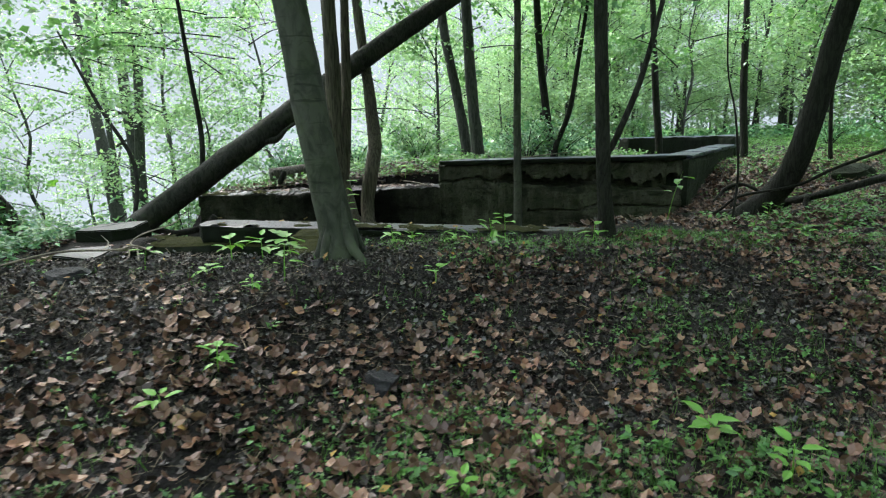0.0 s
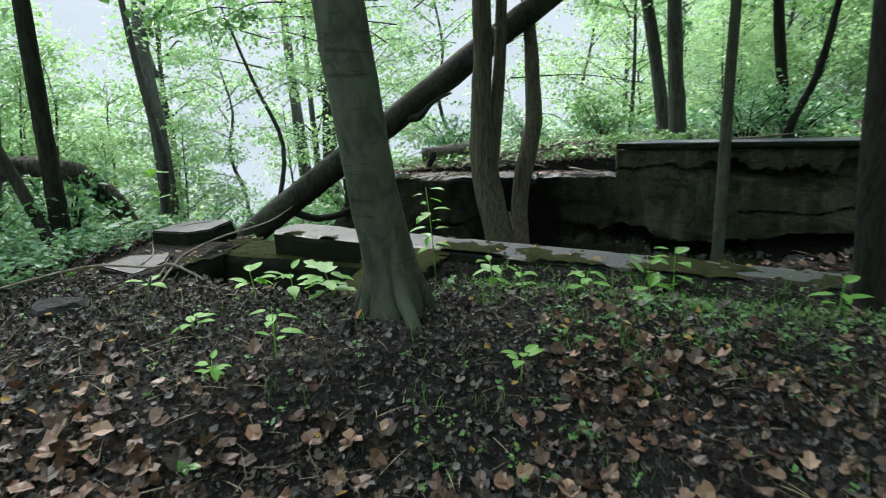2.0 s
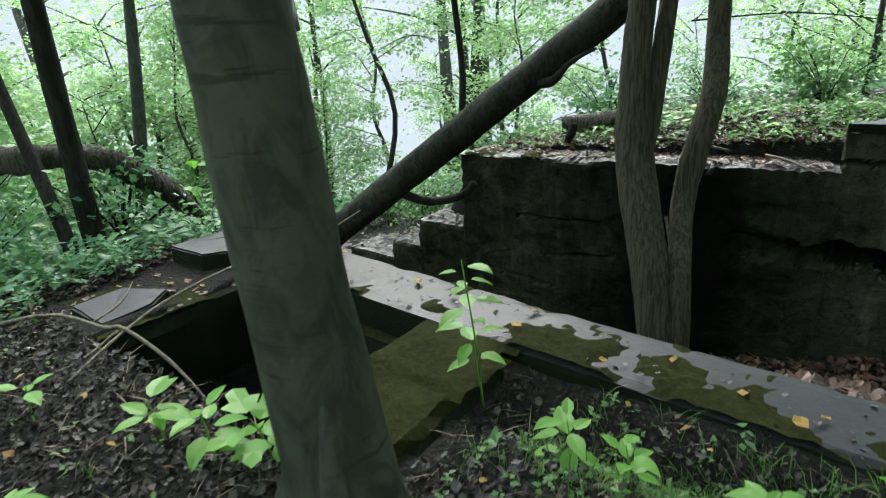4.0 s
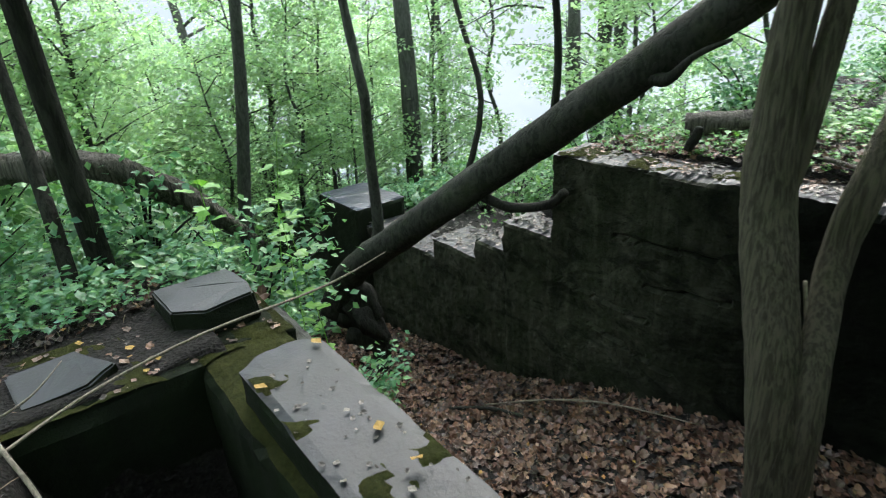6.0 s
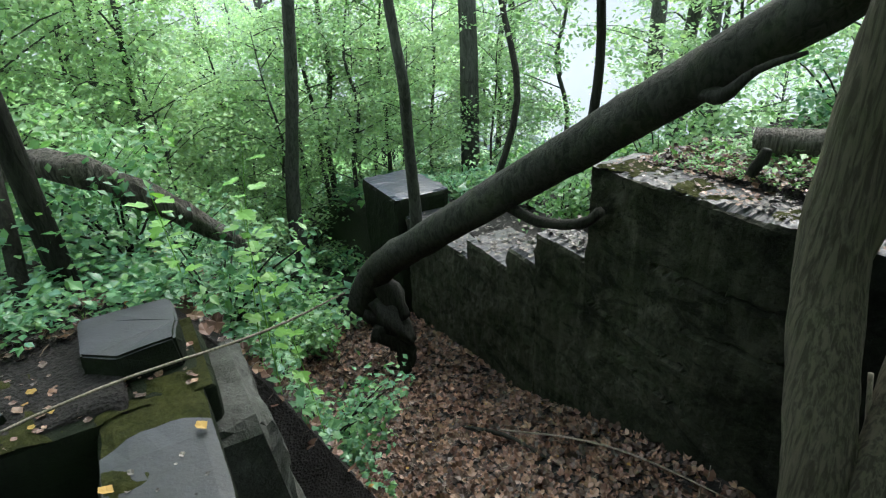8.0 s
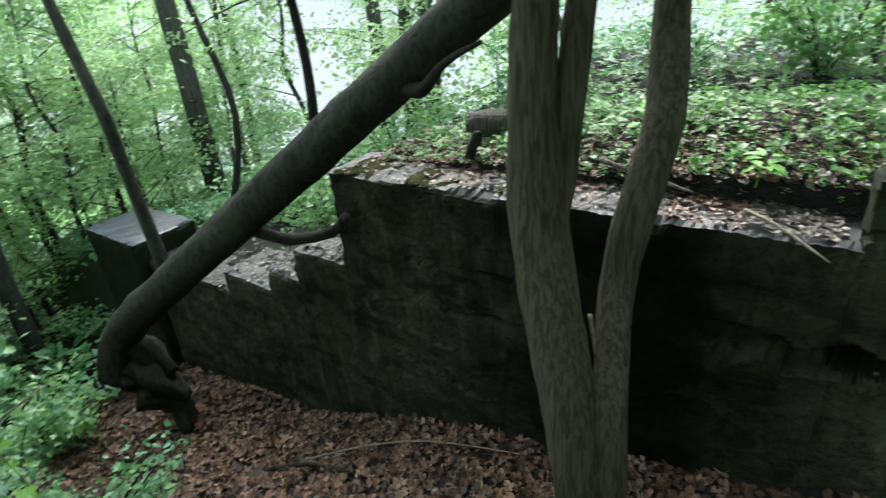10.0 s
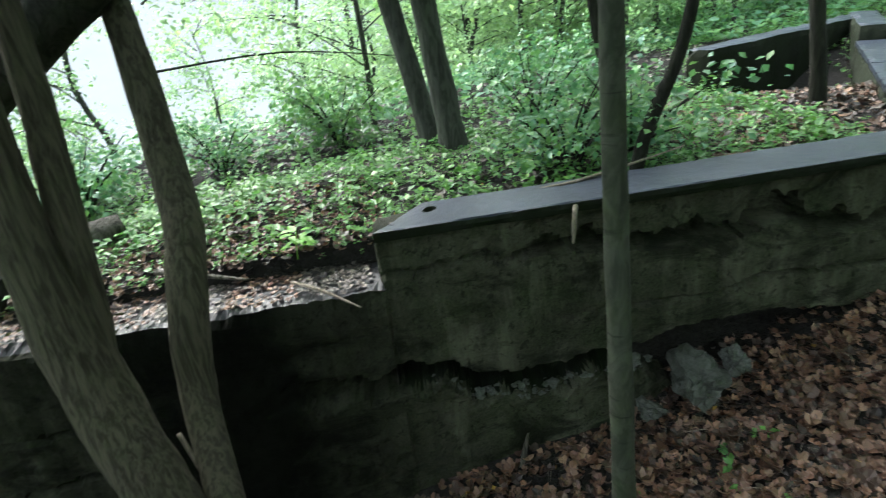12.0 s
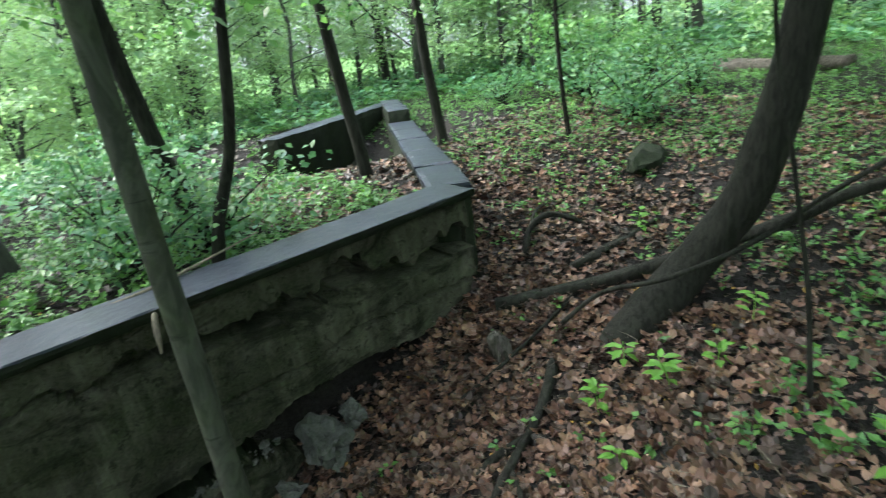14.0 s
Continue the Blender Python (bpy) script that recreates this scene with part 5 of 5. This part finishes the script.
strew("soil_crumbs", 60000, (-4, 4, -7.5, -4.2), lambda x, y, u: ~walled(x, y), DRY, FDRY, 0.01, 0.03, make_litter("black_crumbs", [(0.008, 0.008, 0.008), (0.02, 0.02, 0.02), (0.01, 0.01, 0.0098), (0.07, 0.068, 0.064), (0.013, 0.013, 0.0128), (0.035, 0.032, 0.028), (0.15, 0.142, 0.13), (0.008, 0.008, 0.008)], 0.6), "bits of bark and rotted leaf", 7, 0.012, 0.8)


strew("leaf_litter", 21000, (-4.5, 4, -7.2, -4.3), lambda x, y, u: ~walled(x, y) & (u < 0.35 + 0.6 * patch(x, y, 1.7, 3)), DRY, FDRY, 0.014, 0.045, make_litter("wet_black_flakes", [(0.008, 0.008, 0.009), (0.045, 0.046, 0.05), (0.012, 0.012, 0.013), (0.15, 0.15, 0.155), (0.02, 0.02, 0.022), (0.08, 0.07, 0.06), (0.01, 0.01, 0.011)], 0.35), "dark flakes of rotted leaf on black soil", 15, 0.02, 0.6)


strew("leaf_litter", 4500, (0.1, 4.2, -6.9, -4.5), lambda x, y, u: ~walled(x, y) & (u < np.clip(1.5 * patch(x, y, 1.6, 5) - 0.3, 0.1, 1)), CURLED, FMAPLE, 0.03, 0.09, LITTER_RED, "brown dead leaves among thin grass", 16, 0.025, 0.5)


STRAW = np.array([(-0.02, 0, 0), (0.02, 0, 0), (0.016, 0.5, 0.05), (-0.016, 0.5, 0.05), (0, 1, 0.02)])
FSTRAW = np.array([(0, 1, 2), (0, 2, 3), (3, 2, 4)])
strew("dry_straw", 15000, (-4, 5, -9.5, -4.2), lambda x, y, u: ~walled(x, y) & (u < 0.4 + 0.6 * patch(x, y, 1.2, 7)), STRAW, FSTRAW, 0.04, 0.16, make_litter("dry_straw", [(0.045, 0.035, 0.024), (0.12, 0.1, 0.07), (0.24, 0.2, 0.14), (0.08, 0.06, 0.04)], 0.6), "thin dry stalks and needles on soil", 9, 0.02, 0.25)
strew("dry_straw", 2500, (-8, 4.2, -3.6, -0.1), lambda x, y, u: u < 0.8, STRAW, FSTRAW, 0.06, 0.22, TWIG, "thin dry twigs on leaf litter", 10, 0.03, 0.2)


def on_top(name, n, x0, x1, y0, y1, z, lo, hi, mat, seed, label):
    g = np.random.default_rng(seed)
    p = np.stack([g.uniform(x0, x1, n), g.uniform(y0, y1, n), np.full(n, z) + g.uniform(0, 0.008, n)], -1)
    me = mesh_np(name, *scatter(DRY, FDRY, p, g.uniform(lo, hi, n), g.uniform(0, 6.28, n), g.normal(0, 0.2, n), g.normal(0, 0.2, n)), mat)
    tagged(new(name, me), label, "leaf litter", kind="stuff")


for k in range(9):
    xa = -2.2 + 0.5 * k
    on_top("leaf_litter", 22, xa, xa + 0.5, -4.2, -3.83, 1.678 - slab_fall(xa + 0.25), 0.008, 0.035, LITTER_GREY, 21 + k, "small leaf bits on the slab")
    on_top("leaf_litter", 2, xa, xa + 0.5, -4.18, -3.83, 1.695 - slab_fall(xa + 0.25), 0.03, 0.06, LITTER_YELLOW, 60 + k, "yellow leaves on the slab")
on_top("leaf_litter", 150, -3.4, -2.76, -5.3, -3.8, 1.515, 0.02, 0.06, LITTER_RED, 23, "leaves on the cross wall")
on_top("leaf_litter", 12, -3.4, -2.76, -4.9, -3.8, 1.525, 0.03, 0.06, LITTER_YELLOW, 24, "yellow leaves on the cross wall")
on_top("leaf_litter", 60, 0.1, 4.1, 0.0, 0.36, 2.004, 0.012, 0.05, LITTER_GREY, 25, "small leaf bits on the coping")
for k in range(8):
    xa = -4.1 + 0.5 * k
    on_top("leaf_litter", 50 + 35 * k, xa, xa + 0.5, 0.03 + 0.012 * (k % 3), 0.5, 1.475 + 0.015 * (k + 0.5) + 0.012, 0.015, 0.06, LITTER_GREY if k % 2 else LITTER_RED, 26 + k, "leaves and dirt on the low wall top")
for xa, zt in ((-4.1, 1.486), (-3.25, 1.511), (-2.4, 1.536)):
    moss_sheet("moss", xa, xa + 0.8, 0.02, 0.42, zt, 15.0 + xa, lambda x, y: 0.05 - 3 * max(0.0, abs(x - xa - 0.4) - 0.25) - 3 * max(0.0, abs(y - 0.22) - 0.1), wall_north)
for (xa, xb, zt) in ((-4.9, -4.25, 0.5), (-5.5, -5.0, 0.09), (-6.5, -5.6, -0.19), (-8.4, -6.6, -0.5)):
    on_top("leaf_litter", 120, xa, xb, 0.06, 0.7, zt, 0.03, 0.09, LITTER_GREY, int(zt * 100) + 200, "leaves lying on a wall step")


def herb_field(name, n, region, keep, leaf, height, per, mat, label, seed, shape=LEAF5, faces=FACE5):
    """Small ground plants: tiny rosettes of leaves at a few heights."""
    g = np.random.default_rng(seed)
    x, y = g.uniform(region[0], region[1], n), g.uniform(region[2], region[3], n)
    sel = keep(x, y, g.uniform(0, 1, n))
    x, y = x[sel], y[sel]
    z = ground_z(x, y)
    hh = g.uniform(0.3, 1, len(x)) * height
    P, Y = [], []
    for i in range(per):
        a = g.uniform(0, 6.283, len(x))
        P.append(np.stack([x - np.sin(a) * leaf * 0.15, y + np.cos(a) * leaf * 0.15, z + hh * g.uniform(0.3, 1, len(x))], -1))
        Y.append(a)
    p, yaw = np.concatenate(P), np.concatenate(Y)
    k = len(p)
    me = mesh_np(name, *scatter(shape, faces, p, g.uniform(leaf * 0.6, leaf * 1.3, k), yaw, g.normal(0.1, 0.35, k), g.normal(0, 0.3, k)), mat)
    tagged(new(name, me), label, "ground plants", kind="stuff")


BLADE = np.array([(-0.02, 0, 0), (0.02, 0, 0), (0.014, 0.35, 0.42), (-0.014, 0.35, 0.42), (0, 0.8, 0.55)])
FBLADE = np.array([(0, 1, 2), (0, 2, 3), (3, 2, 4)])


def grass_field(name, n, region, keep, lo, hi, label, seed):
    g = np.random.default_rng(seed)
    x, y = g.uniform(region[0], region[1], n), g.uniform(region[2], region[3], n)
    sel = keep(x, y, g.uniform(0, 1, n))
    x, y = x[sel], y[sel]
    x, y = np.repeat(x, 7), np.repeat(y, 7)
    k = len(x)
    x, y = x + g.normal(0, 0.02, k), y + g.normal(0, 0.02, k)
    me = mesh_np(name, *scatter(BLADE, FBLADE, np.stack([x, y, ground_z(x, y) - 0.005], -1), g.uniform(lo, hi, k), g.uniform(0, 6.28, k), g.normal(0.2, 0.35, k), g.normal(0, 0.2, k)), GRASS)
    tagged(new(name, me), label, "grass", kind="stuff")


def bank_green(x, y, u):
    dens = np.clip(2.0 * patch(x, y, 1.5, 9) - 0.55, 0.03, 1) * (0.12 + 0.88 * sstep(-0.6, 0.8, x)) * (0.45 + 0.55 * sstep(-6.0, -7.4, y)) + 0.6 * np.exp(-((y + 4.55) / 0.3) ** 2) * (x > -0.6) + 0.45 * sstep(-6.9, -7.6, y) * patch(x, y, 1.3, 2) + 0.7 * sstep(-6.6, -7.4, y) * sstep(-0.9, 0.5, x) * np.clip(1.6 * patch(x, y, 1.9, 5) - 0.4, 0, 1)
    return ~walled(x, y) & (u < dens * sstep(-9.9, -8.6, y + 0.3 * wavy(x, y, 2)) * sstep(-5.0, -4.2, x) * sstep(6.0, 5.0, x))


grass_field("grass", 2600, (-0.5, 3.0, -5.0, -4.25), lambda x, y, u: ~walled(x, y) & (u < np.clip(1.8 * patch(x, y, 2.2, 5) - 0.75, 0.03, 1) * sstep(-5.0, -4.6, y)), 0.05, 0.13, "tufts of grass along the foot of the slab", 40)
grass_field("grass", 14000, (-5, 6, -10, -4.25), bank_green, 0.05, 0.13, "thin woodland grass on the bank", 41)
herb_field("herbs", 2200, (-5, 6, -10, -4.25), bank_green, 0.045, 0.09, 6, LEAF_HERB, "bright green weeds on the bank", 39)
herb_field("herbs", 30000, (-5, 6, -10, -4.25), bank_green, 0.026, 0.06, 6, LEAF_LOW, "low green weeds on the bank", 42)
herb_field("herbs", 3000, (-3.8, 4.0, 0.45, 4.5), lambda x, y, u: u < (0.2 + 0.7 * patch(x, y, 1.1, 3)) * (0.35 + 0.65 * sstep(0.45, 0.9, y + 0.25 * wavy(x * 3, y, 1))), 0.07, 0.2, 6, LEAF_HERB, "green ground plants on the mound behind the wall", 43)
herb_field("herbs", 9000, (-3.8, 4.0, 0.4, 3.0), lambda x, y, u: u < 0.3 + 0.7 * patch(x, y, 2.1, 4), 0.035, 0.08, 5, LEAF_HERB, "fine yellow-green weeds on the mound", 50)
herb_field("herbs", 17000, (4.6, 16, -7, 9), lambda x, y, u: ~walled(x, y) & (u < np.clip(1.5 * patch(x, y, 0.9, 8) - 0.45 + 0.8 * sstep(5.0, 8.5, x), 0, 1)), 0.05, 0.14, 6, LEAF_HERB, "patches of green plants on the leafy slope", 44)
herb_field("herbs", 4200, (-12, -3.55, -9, -2.3), lambda x, y, u: u < (0.3 + 0.7 * patch(x, y, 0.8, 5)) * sstep(-3.4, -3.75, x + 0.15 * wavy(x, y * 2, 1)) * sstep(-9, -7.4, y) + 0.1, 0.09, 0.3, 6, LEAF_BUSH, "green plants under the trees", 45)
herb_field("herbs", 5000, (-16, 14, 4, 16), lambda x, y, u: (u < 0.7) & ~((x > 3.6) & (x < 9) & (y < 6.6)), 0.16, 0.5, 6, LEAF_BUSH, "far undergrowth", 46)
herb_field("herbs", 5500, (14, 32, -10, 16), lambda x, y, u: u < 0.4 + 0.6 * patch(x, y, 0.5, 3), 0.2, 0.4, 6, LEAF_BUSH, "undergrowth far along the slope", 51)
herb_field("herbs", 3500, (-22, -8.5, -9, 12), lambda x, y, u: u < 0.8, 0.2, 0.6, 6, LEAF_BUSH, "undergrowth down the slope", 47)
herb_field("herbs", 900, (3.0, 6.5, -5.0, -2.6), lambda x, y, u: u < patch(x, y, 1.3, 5) - 0.1, 0.06, 0.12, 6, LEAF_HERB, "green weeds among brown leaves", 49)
herb_field("herbs", 650, (-4.6, -3.4, -5.6, -3.7), lambda x, y, u: ~walled(x, y) & (u < 0.3 + 0.7 * patch(x, y, 2.0, 4)), 0.055, 0.24, 7, LEAF_BUSH, "small-leaved green plants beside the cross wall", 52)
strew("leaf_litter", 700, (-4.8, -3.45, -6.0, -3.6), lambda x, y, u: u < 0.8, CURLED, FMAPLE, 0.03, 0.08, LITTER_RED, "brown dead leaves under small plants", 17, 0.02)
herb_field("herbs", 160, (1.5, 4.2, -2.6, -0.6), lambda x, y, u: u < patch(x, y, 1.7, 3) - 0.2, 0.06, 0.1, 5, LEAF_HERB, "few green seedlings in brown leaves", 48)


def seedling(x, y, height, leaf, count, seed, label, shape=LEAF9, faces=FACE9, tiers=4):
    """A young plant: thin stem, each leaf a piece of its own."""
    g = np.random.default_rng(seed)
    z = float(ground_z(x, y))
    s = thing("seedling", (x, y, z), label, "seedling")
    lean = g.normal(0, 0.12, 2) * height
    stem("stem", [(x, y, z - 0.03), (x + lean[0] * 0.4, y + lean[1] * 0.4, z + height * 0.5), (x + lean[0], y + lean[1], z + height)], [0.005, 0.004, 0.002], LEAF_SEED, s, sides=5, rough=0, steps=3)
    me = mesh_np("leaf", shape * (1, 1, 1), faces, LEAF_SEED)
    for i in range(count):
        t = 0.3 + 0.7 * (i + 0.5) / count if tiers > 1 else g.uniform(0.55, 1.0)
        a = i * 2.4 + g.uniform(-0.4, 0.4)
        sc = leaf * g.uniform(0.65, 1.15)
        ob = child("leaf", me, s)
        ob.matrix_local = Matrix.Translation((lean[0] * t, lean[1] * t, height * t)) @ Matrix.Rotation(a, 4, 'Z') @ Matrix.Rotation(g.normal(0.05, 0.25), 4, 'X') @ Matrix.Translation((0, leaf * 0.25, 0)) @ Matrix.Scale(sc, 4)
    return s


for i, (x, y, h, lf, n, tiers, lab) in enumerate((
        (-0.75, -4.5, 0.62, 0.11, 16, 5, "tall bright green seedling by the wall"), (-1.53, -5.35, 0.2, 0.12, 9, 1, "spreading green seedling at the pit edge"), (-1.3, -5.3, 0.2, 0.12, 8, 1, "spreading green seedling at the pit edge"),
        (-0.32, -4.62, 0.2, 0.12, 10, 3, "bushy green seedling by the wall"), (-0.13, -4.6, 0.18, 0.11, 9, 2, "low green seedling by the wall"), (0.22, -4.6, 0.2, 0.12, 8, 2, "low green seedling by the wall"),
        (0.6, -4.45, 0.34, 0.13, 8, 2, "broad-leaved seedling by the wall"), (0.72, -4.4, 0.36, 0.14, 7, 2, "broad-leaved seedling by the wall"), (-2.11, -5.58, 0.16, 0.1, 4, 1, "small broad-leaved seedling on soil"),
        (-1.52, -5.84, 0.08, 0.09, 6, 1, "small green seedling on soil"), (-1.08, -6.19, 0.1, 0.07, 10, 2, "small green seedling on soil"), (0.09, -5.58, 0.12, 0.11, 6, 1, "grassy green seedling on soil"),
        (-0.94, -5.95, 0.26, 0.1, 7, 2, "pale green broad-leaved seedling"), (-1.0, -7.0, 0.16, 0.09, 12, 3, "ferny green seedling among dead leaves"), (-1.15, -7.3, 0.1, 0.09, 5, 1, "round-leaved green seedling in dead leaves"), (0.63, -7.36, 0.06, 0.1, 3, 1, "pale broad leaf on the ground"),
        (1.5, -7.2, 0.14, 0.11, 10, 2, "bright green weed among dead leaves"), (1.7, -7.5, 0.2, 0.1, 9, 2, "bright green weed among dead leaves"), (0.25, -7.6, 0.08, 0.08, 8, 1, "pale lichen-green weed on soil"), (2.6, -3.4, 0.55, 0.15, 5, 1, "bright seedling in front of the wall"),
        (3.3, -3.9, 0.15, 0.09, 9, 2, "bright green spreading seedling on the bank"), (3.6, -4.3, 0.15, 0.09, 9, 2, "bright green spreading seedling on the bank"), (1.5, -4.6, 0.2, 0.12, 6, 2, "green seedling at a tree foot"),
        (3.32, -1.82, 0.22, 0.1, 14, 4, "green seedling among brown leaves"), (3.59, -2.18, 0.25, 0.12, 14, 3, "green seedling among brown leaves"), (3.75, -1.75, 0.22, 0.11, 10, 3, "green seedling among brown leaves"),
        (2.93, -2.2, 0.14, 0.1, 6, 1, "pale seedling in wet leaves"), (3.81, -2.36, 0.2, 0.1, 9, 2, "green seedling among brown leaves"), (4.27, -2.39, 0.25, 0.1, 10, 3, "green seedling among brown leaves"), (5.35, -0.94, 0.2, 0.1, 16, 3, "low green seedling on the slope"),
        (-0.62, 0.45, 0.2, 0.13, 12, 2, "pale ferny plant on the wall top"), (-1.6, 1.2, 0.25, 0.13, 10, 2, "green plant on the mound"), (-3.98, -5.24, 0.2, 0.12, 8, 1, "green seedling on the bank"))):
    seedling(x, y, h, lf, n, 300 + i, lab, tiers=tiers)
for i, (x, y, h) in enumerate(((-1.1, -5.2, 0.2), (-3.7, -3.3, 1.5), (-3.85, -3.0, 1.9), (-4.0, -3.35, 1.8), (-4.0, -3.7, 0.9))):
    seedling(x, y, h, 0.13, 12, 400 + i, "maple seedling with lobed leaves beside the wall", MAPLE, FMAPLE, 4 if h > 0.5 else 2)


# ---- leafy twigs of the trees close by ----
def leafy_branch(start, end, seed, leaf=0.09, n=10, per=12, mat=LEAF_CANOPY):
    g = np.random.default_rng(seed)
    s, e = np.array(start), np.array(end)
    b = thing("leafy_branch", start, "thin overhanging branch with green leaves", "branch", "overhanging branches")
    mid = (s + e) / 2 + np.array([0, 0, 0.12])
    stem("stem", [tuple(s), tuple(mid), tuple(e)], [0.015, 0.01, 0.004], BARK_DARK, b, sides=5)

    def centres(k):
        for _ in range(k):
            t = g.uniform(0.3, 1.0)
            yield s * (1 - t) + e * t + np.array([0, 0, 0.12 * 4 * t * (1 - t) * 0.5]) - s + g.normal(0, 0.14, 3)
    child("leaves", mesh_np("leaves", *spread_leaves(g, sprays(g, n, per, centres, 0.25), leaf * 0.7, leaf * 1.2, LEAF5, FACE5), mat), b)


for i in range(14):
    a = rng.uniform(1.7, 2.6)
    d = rng.uniform(7, 11)
    c = np.array([d * math.cos(a), -4 + d * math.sin(a), rng.uniform(2.6, 6.0)])
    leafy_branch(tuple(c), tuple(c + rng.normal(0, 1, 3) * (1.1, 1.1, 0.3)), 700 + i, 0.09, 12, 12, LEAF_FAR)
for i in range(44):
    a = rng.uniform(0.2, 3.0)
    d = rng.uniform(5.5, 9.5)
    c = np.array([d * math.cos(a) * 1.1, -4.2 + d * math.sin(a), rng.uniform(3.6, 6.0)])
    if -4 < c[0] < 3 and c[1] < -0.5:
        continue
    o = rng.normal(0, 1, 3) * (1.0, 1.0, 0.3)
    leafy_branch(tuple(c), tuple(c + o), 500 + i, 0.1, 14, 14)
